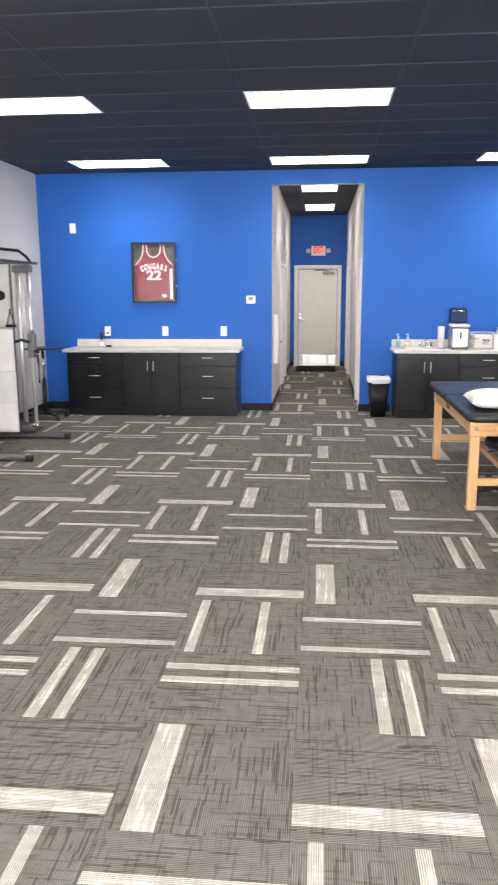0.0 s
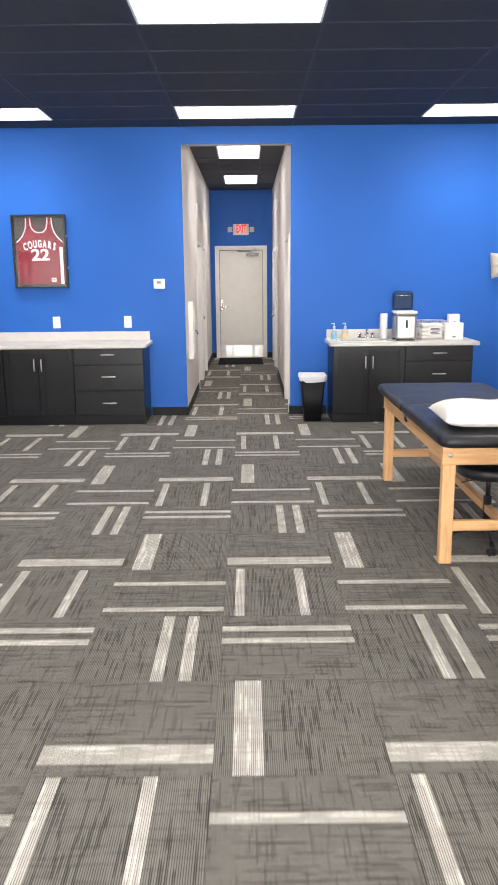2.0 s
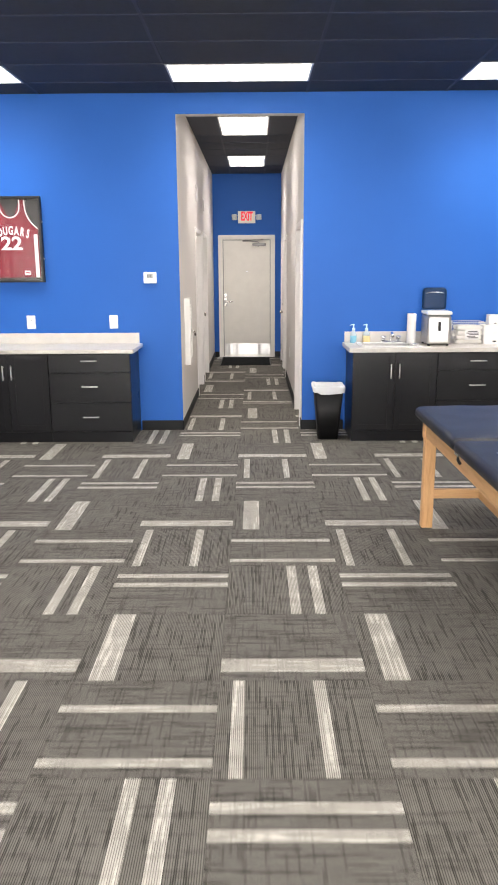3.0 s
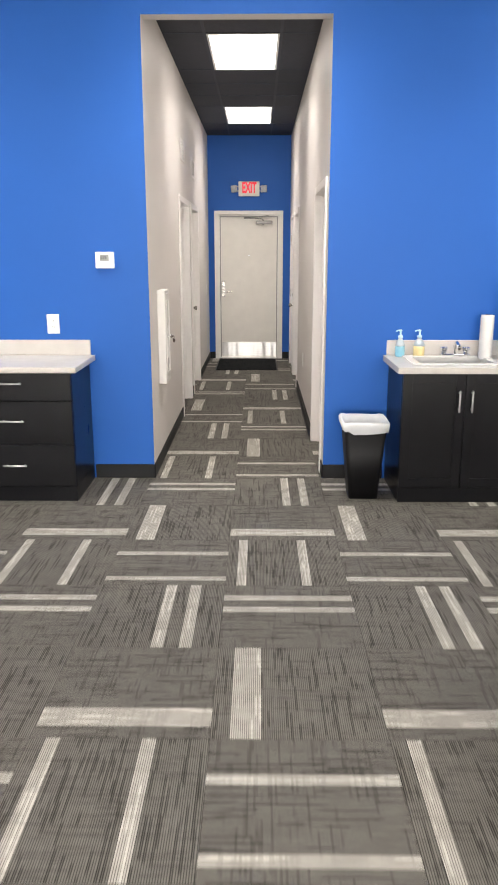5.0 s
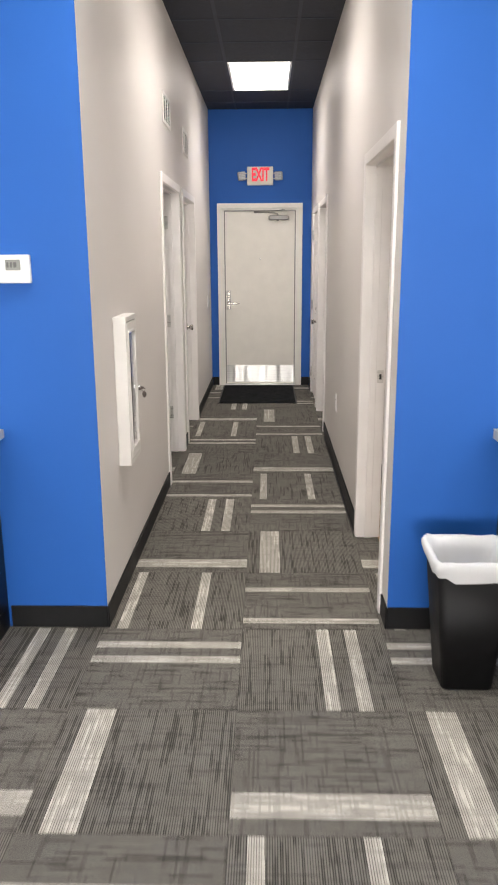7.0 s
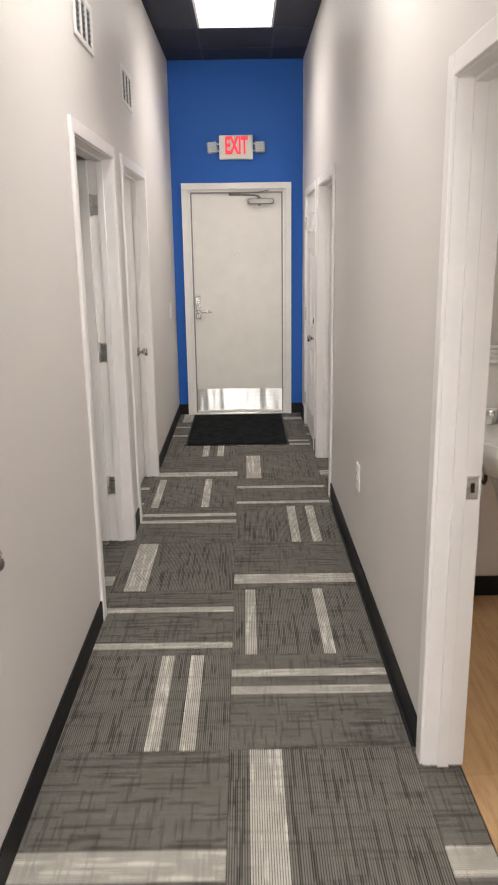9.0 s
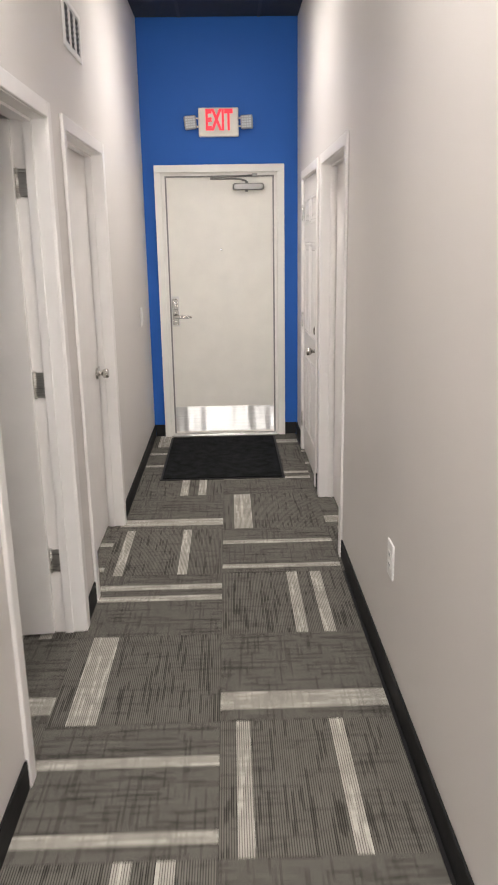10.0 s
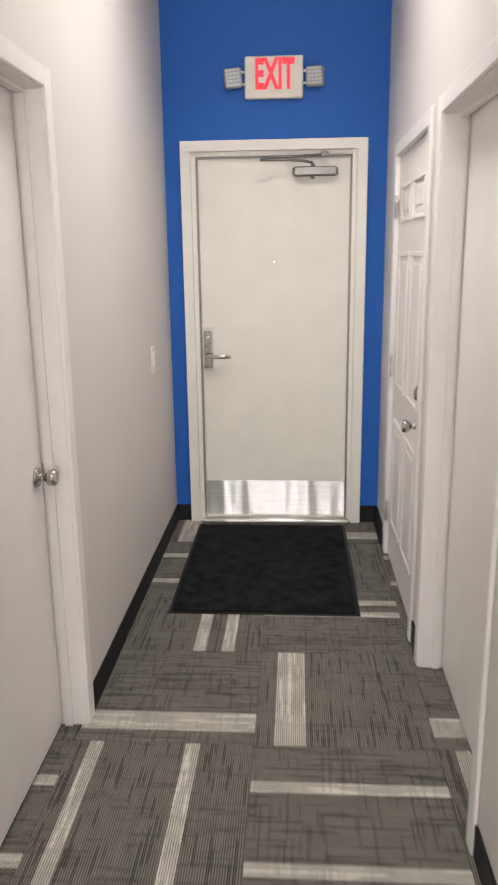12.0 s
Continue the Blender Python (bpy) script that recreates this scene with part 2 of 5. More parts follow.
# ---- building helpers ----
def box(bm, x0, x1, y0, y1, z0, z1, bevel=0.0, seg=1, mat=0):
    vs = [bm.verts.new((x, y, z)) for z in (z0, z1) for x, y in ((x0, y0), (x1, y0), (x1, y1), (x0, y1))]
    fs = [bm.faces.new([vs[i] for i in q]) for q in ((3, 2, 1, 0), (4, 5, 6, 7), (0, 1, 5, 4), (1, 2, 6, 5), (2, 3, 7, 6), (3, 0, 4, 7))]
    if bevel:
        es = list({e for f in fs for e in f.edges})
        r = bmesh.ops.bevel(bm, geom=es, offset=bevel, segments=seg, affect="EDGES", profile=0.5)
        fs = list({*r["faces"], *[f for f in fs if f.is_valid]})
    for f in fs:
        f.material_index = mat
        f.smooth = seg > 1
    return fs


def cyl(bm, p, q, r0, r1=None, n=16, caps=True):
    """A round bar from p to q."""
    p, q = Vector(p), Vector(q)
    r1 = r0 if r1 is None else r1
    turn = (q - p).to_track_quat("Z", "Y").to_matrix()
    rings = []
    for c, r in ((p, r0), (q, r1)):
        rings.append([bm.verts.new(c + turn @ Vector((r * math.cos(a), r * math.sin(a), 0))) for a in [2 * math.pi * i / n for i in range(n)]])
    for i in range(n):
        bm.faces.new((rings[0][i], rings[0][(i + 1) % n], rings[1][(i + 1) % n], rings[1][i])).smooth = True
    if caps:
        bm.faces.new(rings[0][::-1])
        bm.faces.new(rings[1])


def lathe(bm, profile, centre=(0, 0, 0), n=24, axis="Z"):
    """Turns (radius, height) pairs round an upright (or y) axis."""
    c = Vector(centre)
    rings = []
    for r, h in profile:
        ring = []
        for i in range(n):
            a = 2 * math.pi * i / n
            v = Vector((r * math.cos(a), r * math.sin(a), h)) if axis == "Z" else (Vector((r * math.cos(a), h, r * math.sin(a))) if axis == "Y" else Vector((h, r * math.cos(a), r * math.sin(a))))
            ring.append(bm.verts.new(c + v))
        rings.append(ring)
    for a, b in zip(rings, rings[1:]):
        for i in range(n):
            bm.faces.new((a[i], a[(i + 1) % n], b[(i + 1) % n], b[i])).smooth = True
    for ring in (rings[0], rings[-1]):
        bm.faces.new(ring)
    bmesh.ops.recalc_face_normals(bm, faces=bm.faces)


def tube(bm, pts, r, n=10):
    """A bent round bar through pts."""
    pts = [Vector(p) for p in pts]
    rings = []
    for i, p in enumerate(pts):
        d = (pts[min(i + 1, len(pts) - 1)] - pts[max(i - 1, 0)]).normalized()
        turn = d.to_track_quat("Z", "Y").to_matrix()
        rings.append([bm.verts.new(p + turn @ Vector((r * math.cos(a), r * math.sin(a), 0))) for a in [2 * math.pi * k / n for k in range(n)]])
    for a, b in zip(rings, rings[1:]):
        for k in range(n):
            bm.faces.new((a[k], a[(k + 1) % n], b[(k + 1) % n], b[k])).smooth = True
    bm.faces.new(rings[0][::-1])
    bm.faces.new(rings[-1])


def finish(name, bm, mats):
    bmesh.ops.recalc_face_normals(bm, faces=bm.faces)
    me = bpy.data.meshes.new(name)
    bm.to_mesh(me)
    bm.free()
    for m in (mats if isinstance(mats, (list, tuple)) else [mats]):
        me.materials.append(m)
    return me


def part(name, bm, material, parent, label=""):
    ob = new(name, finish(name, bm, material))
    ob.parent = parent
    if label:
        tagged(ob, label)
    return ob


def thing(name, label, category, at=(0, 0, 0), group="", kind="", turn=0):
    ob = tagged(new(name), label, category, group, kind)
    ob.empty_display_size = 0.1
    ob.matrix_basis = pose(*at, 0, 0, turn)
    return ob


def boxpart(name, dims, material, parent, bevel=0.0, label="", seg=1):
    bm = bmesh.new()
    box(bm, *dims, bevel=bevel, seg=seg)
    return part(name, bm, material, parent, label)


def solid(name, bm, material, label, category, group="", kind="", at=None):
    ob = tagged(new(name, finish(name, bm, material)), label, category, group, kind)
    if at:
        ob.location = at
    return ob


def lettering(name, body, size, material, parent, m, wide=1.0, thick=0.001, bold=0.0):
    cu = bpy.data.curves.new(name, "FONT")
    cu.body, cu.size, cu.extrude, cu.align_x, cu.align_y, cu.offset = body, size, thick, "CENTER", "CENTER", bold
    tmp = bpy.data.objects.new(name, cu)
    scene.collection.objects.link(tmp)
    me = bpy.data.meshes.new_from_object(tmp.evaluated_get(bpy.context.evaluated_depsgraph_get()))
    bpy.data.objects.remove(tmp)
    me.materials.clear()
    me.materials.append(material)
    me.transform(Matrix.Diagonal((wide, 1, 1, 1)))
    ob = new(name, me)
    ob.parent = parent
    ob.matrix_basis = m
    return ob


# ---- the large structure ----
XL, XR, YS, YB, ZC = -3.855, 4.6, -6.4, 6.11, 3.245      # room
HL, HR, YE = -0.594, 0.631, 12.56                        # corridor
TH = 0.12                                                # wall thickness
DOORS_L = [(8.29, 9.20), (9.54, 10.45)]
DOORS_R = [(6.31, 7.22), (9.97, 10.88), (11.14, 12.05)]
DOOR_H = {1: 2.065, -1: 2.04}                            # by the side that the wall faces


def structure(name, bm, mats, label, category="wall"):
    return solid(name, bm, mats, label, category, kind="structure")


def paint_by(bm, test, index):
    bm.normal_update()
    for f in bm.faces:
        if test(f):
            f.material_index = index


bm = bmesh.new()
box(bm, XL - TH, HL, YB, YB + TH, -0.02, ZC + 0.1)
box(bm, HR, XR + TH, YB, YB + TH, -0.02, ZC + 0.1)
box(bm, HL, HR, YB, YB + TH, 3.06, ZC + 0.1)
paint_by(bm, lambda f: (abs(f.normal.x) > 0.9 and HL - 0.01 < f.calc_center_median().x < HR + 0.01) or (f.normal.z < -0.9 and f.calc_center_median().z > 1) or f.normal.y > 0.9, 1)
structure("wall_north", bm, [BLUE, WHITE_WALL], "bright blue painted wall with tall opening to the corridor")

bm = bmesh.new()
box(bm, XL - TH, XL, YS - TH, YB, -0.02, ZC + 0.1)
structure("wall_west", bm, WHITE_WALL, "plain off-white painted wall of the large room")
bm = bmesh.new()
box(bm, XR, XR + TH, YS - TH, YB, -0.02, ZC + 0.1)
structure("wall_east", bm, WHITE_WALL, "plain off-white painted wall of the large room")
bm = bmesh.new()
box(bm, XL, -3.15, YS - TH, YS, -0.02, ZC + 0.1)
box(bm, 3.85, XR, YS - TH, YS, -0.02, ZC + 0.1)
box(bm, -3.15, 3.85, YS - TH, YS, -0.02, 0.4)
box(bm, -3.15, 3.85, YS - TH, YS, 2.6, ZC + 0.1)
structure("wall_south", bm, WHITE_WALL, "plain off-white painted wall closing the large room")

win = thing("window_1", "wide daylit shop window with slim dark frame", "window", (0.35, YS, 0.4), kind="structure")
for k in range(6):
    x = -3.5 + 1.4 * k
    boxpart("mullion", (max(x - 0.025, -3.5), min(x + 0.025, 3.5), -0.09, -0.03, 0, 2.2), BLACK_PL, win)
for z in (0.0, 2.15):
    boxpart("frame_rail", (-3.475, 3.475, -0.088, -0.032, z, z + 0.05), BLACK_PL, win)
for k in range(5):
    pane = boxpart("pane", (-3.47 + 1.4 * k, -2.13 + 1.4 * k, -0.063, -0.057, 0.05, 2.15), GLASS, win, label="clear glass pane")
    pane.visible_shadow = False


def hall_wall(name, x0, x1, openings):
    bm = bmesh.new()
    y = YB + TH
    for a, b in openings:
        box(bm, x0, x1, y, a - 0.02, -0.02, ZC + 0.1)
        box(bm, x0, x1, a - 0.02, b + 0.02, DOOR_H[1 if x0 < 0 else -1] + 0.02, ZC + 0.1)
        y = b + 0.02
    box(bm, x0, x1, y, YE + TH, -0.02, ZC + 0.1)
    structure(name, bm, WHITE_WALL, "off-white painted corridor wall with door openings")


hall_wall("wall_hall_west", HL - TH, HL, DOORS_L)
hall_wall("wall_hall_east", HR, HR + TH, DOORS_R)

bm = bmesh.new()
box(bm, HL, -0.435, YE, YE + TH, -0.02, ZC + 0.1)
box(bm, 0.455, HR, YE, YE + TH, -0.02, ZC + 0.1)
box(bm, -0.435, 0.455, YE, YE + TH, 2.13, ZC + 0.1)
structure("wall_hall_end", bm, BLUE, "blue painted end wall of the corridor round the exit door")


def room_box(name, x0, x1, y0, y1, skip, paint, label):
    """Plain walls and ceiling that close a side room."""
    bm = bmesh.new()
    if skip != "W":
        box(bm, x0 - TH, x0, y0, y1, -0.02, 2.75)
    if skip != "E":
        box(bm, x1, x1 + TH, y0, y1, -0.02, 2.75)
    box(bm, x0 - TH * (skip != "W"), x1 + TH * (skip != "E"), y1, y1 + TH, -0.02, 2.75)
    structure("wall_" + name, bm, paint, label)
    bm = bmesh.new()
    box(bm, x0, x1, y0, y1, 2.7, 2.75)
    structure("ceiling_" + name, bm, TRIM, "plain white ceiling of a side room", "ceiling")


room_box("side_room", -3.2, HL - TH, YB + TH, 11.0, "E", WHITE_WALL, "off-white painted walls of the side room")
room_box("washroom", HR + TH, 2.6, YB + TH, 8.43, "W", WHITE_WALL, "off-white painted washroom walls")

# suspended ceilings: tiles set back behind a black grid
bm = bmesh.new()
xs = [XL, -3.08, -1.875, -0.585, 0.65, 1.96, 3.185, XR]
row_y = 5.055
ys = [YS] + [row_y + 0.6145 * k for k in range(-18, 2)] + [YB]


def lamp_cell(i, y0):
    return i in (1, 3, 5) and any(abs(y0 - (row_y - 5 * 0.6145 * k)) < 0.05 for k in range(4))


for i, (a, b) in enumerate(zip(xs, xs[1:])):
    for c, d in zip(ys, ys[1:]):
        if not lamp_cell(i, c):
            box(bm, a, b, c, d, ZC + 0.003, ZC + 0.02)
for x in xs[1:-1]:
    box(bm, x - 0.012, x + 0.012, YS, YB, ZC - 0.001, ZC + 0.004, mat=1)
for y in ys[1:-1]:
    for a, b in zip(xs, xs[1:]):
        box(bm, a + 0.012, b - 0.012, y - 0.012, y + 0.012, ZC - 0.0005, ZC + 0.0045, mat=1)
box(bm, XL, XR, YS, YB, ZC + 0.09, ZC + 0.1)
structure("ceiling", bm, [CEIL, TEE], "black suspended ceiling of large tiles in a metal grid", "ceiling")

bm = bmesh.new()
hx = [HL, -0.265, 0.335, HR]
hy = [YB + TH, 6.66, 7.27, 8.49, 9.09, 9.70, 10.31, 11.53, 12.14, YE]
for i, (a, b) in enumerate(zip(hx, hx[1:])):
    for c, d in zip(hy, hy[1:]):
        if not (i == 1 and c in (7.27, 10.31)):
            box(bm, a, b, c, d, ZC + 0.003, ZC + 0.02)
for x in hx[1:-1]:
    box(bm, x - 0.012, x + 0.012, YB + TH, YE, ZC - 0.001, ZC + 0.004, mat=1)
for y in hy[1:-1]:
    for a, b in zip(hx, hx[1:]):
        box(bm, a + 0.012, b - 0.012, y - 0.012, y + 0.012, ZC - 0.0005, ZC + 0.0045, mat=1)
box(bm, HL, HR, YB + TH, YE, ZC + 0.09, ZC + 0.1)
structure("ceiling_hall", bm, [CEIL, TEE], "black suspended corridor ceiling of tiles in a metal grid", "ceiling")


def ceiling_light(x0, x1, y0, y1, panel, down, spread, group):
    """A panel whose prismatic diffuser glows all round and throws the rest of its light downwards."""
    lamp = thing("ceiling_light", "flat white rectangular light panel set in black ceiling", "ceiling light", ((x0 + x1) / 2, (y0 + y1) / 2, ZC), group)
    w, d = (x1 - x0) / 2, (y1 - y0) / 2
    bm = bmesh.new()
    for s in (-1, 1):
        box(bm, *sorted((s * w, s * (w - 0.018))), -d, d, -0.004, 0.02, 0.002)
        box(bm, -w + 0.018, w - 0.018, *sorted((s * d, s * (d - 0.018))), -0.004, 0.02, 0.002)
    part("frame", bm, WHITE_PL, lamp, "thin white metal frame")
    boxpart("diffuser", (-w + 0.018, w - 0.018, -d + 0.018, d - 0.018, 0.0, 0.006), panel, lamp, label="glowing white diffuser")
    light = bpy.data.lights.new("diffuser_downlight", "AREA")
    light.shape, light.size, light.size_y, light.energy, light.color = "RECTANGLE", 2 * w - 0.05, 2 * d - 0.05, down, (1.0, 0.945, 0.89)
    light.spread = radians(spread)
    new("diffuser_downlight", light).matrix_basis = pose((x0 + x1) / 2, (y0 + y1) / 2, ZC - 0.003)
    return lamp


for cx0, cx1 in ((-3.08, -1.875), (-0.585, 0.65), (1.96, 3.185)):
    for k in range(4):
        y0 = row_y - 5 * 0.6145 * k
        ceiling_light(cx0 + 0.013, cx1 - 0.013, y0 + 0.013, y0 + 0.6145 - 0.013, PANEL, LAMP_DOWN, 122, "ceiling lights of the large room")
for y0, y1 in ((7.27, 8.49), (10.31, 11.53)):
    ceiling_light(-0.265 + 0.013, 0.335 - 0.013, y0 + 0.013, y1 - 0.013, PANEL_HALL, HALL_DOWN, 118, "ceiling lights of the corridor")


def baseboard(x0, y0, x1, y1, side):
    """Black rubber base along a wall face from (x0, y0) to (x1, y1); side: unit step into the room."""
    bm = bmesh.new()
    sx, sy = side
    t = 0.009
    box(bm, min(x0, x1, x0 + sx * t, x1 + sx * t), max(x0, x1, x0 + sx * t, x1 + sx * t), min(y0, y1, y0 + sy * t, y1 + sy * t), max(y0, y1, y0 + sy * t, y1 + sy * t), 0, 0.102, 0.003)
    structure("baseboard", bm, BASE, "black rubber wall base", "baseboard")


baseboard(XL + 0.01, YB, -3.37, YB, (0, -1))
baseboard(-1.02, YB, HL, YB, (0, -1))
baseboard(HR, YB, 1.06, YB, (0, -1))
baseboard(2.66, YB, XR, YB, (0, -1))
baseboard(XL, YS, XL, YB, (1, 0))
CAS = 0.062
for wall_x, doors, s in ((HL, DOORS_L, 1), (HR, DOORS_R, -1)):
    y = YB - 0.009
    for a, b in doors:
        if a - CAS - y > 0.05:
            baseboard(wall_x, y, wall_x, a - CAS, (s, 0))
        y = b + CAS
    baseboard(wall_x, y, wall_x, YE, (s, 0))
baseboard(HL + 0.01, YE, -0.505, YE, (0, -1))
baseboard(0.525, YE, HR - 0.01, YE, (0, -1))


# ---- doors of the corridor ----
def hinge(parent, x, y, z, nx, ny):
    """A butt hinge: two leaves and a knuckle; (nx, ny) points out of the jamb."""
    bm = bmesh.new()
    cyl(bm, (x, y, z - 0.05), (x, y, z + 0.05), 0.007, n=10)
    cyl(bm, (x, y, z + 0.05), (x, y, z + 0.056), 0.009, 0.004, n=10)
    cyl(bm, (x, y, z - 0.056), (x, y, z - 0.05), 0.004, 0.009, n=10)
    if nx:
        box(bm, *sorted((x, x + nx * 0.045)), y - 0.0015, y + 0.0015, z - 0.05, z + 0.05)
    else:
        box(bm, x - 0.0015, x + 0.0015, *sorted((y, y + ny * 0.045)), z - 0.05, z + 0.05)
    return part("hinge", bm, NICKEL, parent, "brushed nickel butt hinge")


def knob(parent, x, y, z, s, n=20):
    """A round door knob that stands out along x by sign s."""
    bm = bmesh.new()
    lathe(bm, [(0.032, 0), (0.032, s * 0.006), (0.012, s * 0.01), (0.012, s * 0.03), (0.022, s * 0.038), (0.027, s * 0.05), (0.026, s * 0.062), (0.018, s * 0.068)], (x, y, z), n, "X")
    return part("knob", bm, KNOB, parent, "satin nickel round knob")


def door_frame(name, wall_x, s, a, b, label):
    """Jambs, stops and moulded casing of an opening a..b in a corridor wall whose face is at wall_x; s points into the corridor."""
    d = thing(name, label, "door", (wall_x, (a + b) / 2, 0), kind="structure")
    h, top = (b - a) / 2, DOOR_H[s]

    def bx(x0, x1, y0, y1, z0, z1, nm, bevel=0.0, lab=""):
        return boxpart(nm, (*sorted((x0, x1)), y0, y1, z0, z1), TRIM, d, bevel, lab)

    depth = -s * (TH + 0.004)
    bx(s * 0.004, depth, -h - 0.019, -h, 0, top, "jamb")
    bx(s * 0.004, depth, h, h + 0.019, 0, top, "jamb")
    bx(s * 0.004, depth, -h - 0.019, h + 0.019, top, top + 0.019, "head_jamb")
    for y0, y1, z0, z1, nm in ((-h - CAS, -h - 0.004, 0, top + 0.004, "casing"), (h + 0.004, h + CAS, 0, top + 0.004, "casing")):
        bm = bmesh.new()
        box(bm, *sorted((s * 0.0005, s * 0.0155)), y0, y1, z0, z1 + 0.058, 0.004, 2)
        part(nm, bm, TRIM, d)
    bm = bmesh.new()
    box(bm, *sorted((s * 0.0005, s * 0.0145)), -h - 0.0035, h + 0.0035, top + 0.004, top + 0.061, 0.004, 2)
    part("head_casing", bm, TRIM, d)
    return d


def stops(d, s, h, x0, x1):
    top = DOOR_H[s]
    for y0, y1, z0, z1 in ((-h, -h + 0.011, 0, top - 0.011), (h - 0.011, h, 0, top - 0.011), (-h, h, top - 0.011, top)):
        boxpart("stop", (*sorted((x0, x1)), y0, y1, z0, z1), TRIM, d, 0.001)


# flush door, closed, recessed towards the side room
def recessed_door(name, wall_x, s, a, b, knob_end, label):
    d = door_frame(name, wall_x, s, a, b, label)
    h = (b - a) / 2
    stops(d, s, h, -s * 0.045, -s * 0.073)
    leaf = boxpart("leaf", (*sorted((-s * 0.0825, -s * 0.118)), -h + 0.005, h - 0.005, 0.012, DOOR_H[s] - 0.003), TRIM, d, 0.002, "flush white painted door leaf")
    knob(leaf, -s * 0.082, knob_end * (h - 0.065), 0.925, s)
    bm = bmesh.new()
    box(bm, *sorted((-s * 0.07, -s * 0.11)), *sorted((knob_end * h, knob_end * (h - 0.002))), 0.895, 0.955)
    part("strike_plate", bm, NICKEL, d, "nickel strike plate")
    return d


recessed_door("door_2", HL, 1, *DOORS_L[1], 1, "closed flush white door with nickel knob, recessed in its frame")
recessed_door("door_4", HR, -1, *DOORS_R[1], -1, "closed flush white door recessed in white moulded frame")

# open door into the side room, hinged on the far jamb
d = door_frame("door_1", HL, 1, *DOORS_L[0], "white door frame with flush door standing open into side room")
h1 = (DOORS_L[0][1] - DOORS_L[0][0]) / 2
stops(d, 1, h1, -0.045, -0.078)
leaf = boxpart("leaf", (-0.90, 0, -0.035, 0.0, 0.012, DOOR_H[1] - 0.003), TRIM, d, 0.002, "flush white painted door leaf, open")
leaf.matrix_basis = pose(-TH - 0.003, h1 + 0.002, 0, 0, 0, 5)
for z in (0.335, 1.085, 1.845):
    hinge(d, -TH + 0.004, h1 - 0.004, z, 1, 0)
knob(leaf, -0.83, -0.035, 0.97, 1)

# washroom doorway with its strike plate
d = door_frame("door_3", HR, -1, *DOORS_R[0], "open washroom doorway with white moulded frame")
h3 = (DOORS_R[0][1] - DOORS_R[0][0]) / 2
stops(d, -1, h3, 0.04, 0.075)
bm = bmesh.new()
box(bm, 0.082, 0.116, h3 - 0.003, h3, 0.905, 0.975, 0.001)
part("strike_plate", bm, NICKEL, d, "nickel strike plate")
bm = bmesh.new()
box(bm, 0.093, 0.105, h3 - 0.004, h3 - 0.002, 0.925, 0.955)
part("latch_hole", bm, BLACK_PL, d)

# six-panel door, closed, opening into the corridor
d = door_frame("door_5", HR, -1, *DOORS_R[2], "closed white six-panel door with nickel knob and deadbolt")
h5 = (DOORS_R[2][1] - DOORS_R[2][0]) / 2
leaf = boxpart("leaf", (0.006, 0.036, -h5 + 0.003, h5 - 0.003, 0.012, DOOR_H[-1] - 0.003), TRIM, d, 0.002, "white six-panel door leaf")
bm = bmesh.new()
pw = 0.30
for yc in (-0.19, 0.19):
    for z0, z1 in ((0.22, 0.78), (0.95, 1.60), (1.73, 1.905)):
        y0, y1 = yc - pw / 2, yc + pw / 2
        # moulded rim and raised field
        for q in ((y0, y1, z0, z0 + 0.022), (y0, y1, z1 - 0.022, z1), (y0, y0 + 0.022, z0 + 0.022, z1 - 0.022), (y1 - 0.022, y1, z0 + 0.022, z1 - 0.022)):
            box(bm, -0.001, 0.008, *q, 0.004)
        box(bm, 0.001, 0.010, y0 + 0.05, y1 - 0.05, z0 + 0.05, z1 - 0.05, 0.0045)
part("moulded_panels", bm, TRIM, leaf)
knob(leaf, 0.006, -h5 + 0.065, 0.905, -1)
bm = bmesh.new()
lathe(bm, [(0.032, 0), (0.030, -0.014), (0.022, -0.02), (0.012, -0.024)], (0.006, -h5 + 0.065, 1.04), 20, "X")
part("deadbolt", bm, KNOB, leaf, "round nickel deadbolt")
for z in (0.25, 1.03, 1.81):
    hinge(d, -0.008, h5 - 0.001, z, 0, -1)

# exit door at the corridor's end
DX0, DX1, DZ = -0.435, 0.455, 2.13
d = thing("door_6", "closed cream steel exit door with kick plate and closer", "door", (0, YE, 0), kind="structure")
bm = bmesh.new()
for q in ((-0.503, DX0 - 0.012, 0, DZ + 0.012), (DX1 + 0.012, 0.523, 0, DZ + 0.012), (-0.503, 0.523, DZ + 0.012, DZ + 0.068)):
    box(bm, q[0], q[1], -0.034, 0.10, q[2], q[3], 0.002)
for q in ((DX0 - 0.012, DX0 + 0.012, 0, DZ + 0.012), (DX1 - 0.012, DX1 + 0.012, 0, DZ + 0.012), (DX0 + 0.012, DX1 - 0.012, DZ - 0.012, DZ + 0.012)):
    box(bm, q[0], q[1], -0.004, 0.10, q[2], q[3], 0.002)
part("frame", bm, FRAME_PAINT, d, "cream steel door frame")
bm = bmesh.new()
for q in ((DX0 + 0.012, DX0 + 0.024, 0.008, DZ - 0.012), (DX1 - 0.024, DX1 - 0.012, 0.008, DZ - 0.012), (DX0 + 0.024, DX1 - 0.024, DZ - 0.024, DZ - 0.012)):
    box(bm, q[0], q[1], 0.004, 0.018, q[2], q[3])
part("weather_seal", bm, GUN, d, "dark rubber seal")
leaf = boxpart("leaf", (DX0 + 0.015, DX1 - 0.015, 0.02, 0.064, 0.012, DZ - 0.015), DOOR_PAINT, d, 0.002, "cream painted steel leaf")
bm = bmesh.new()
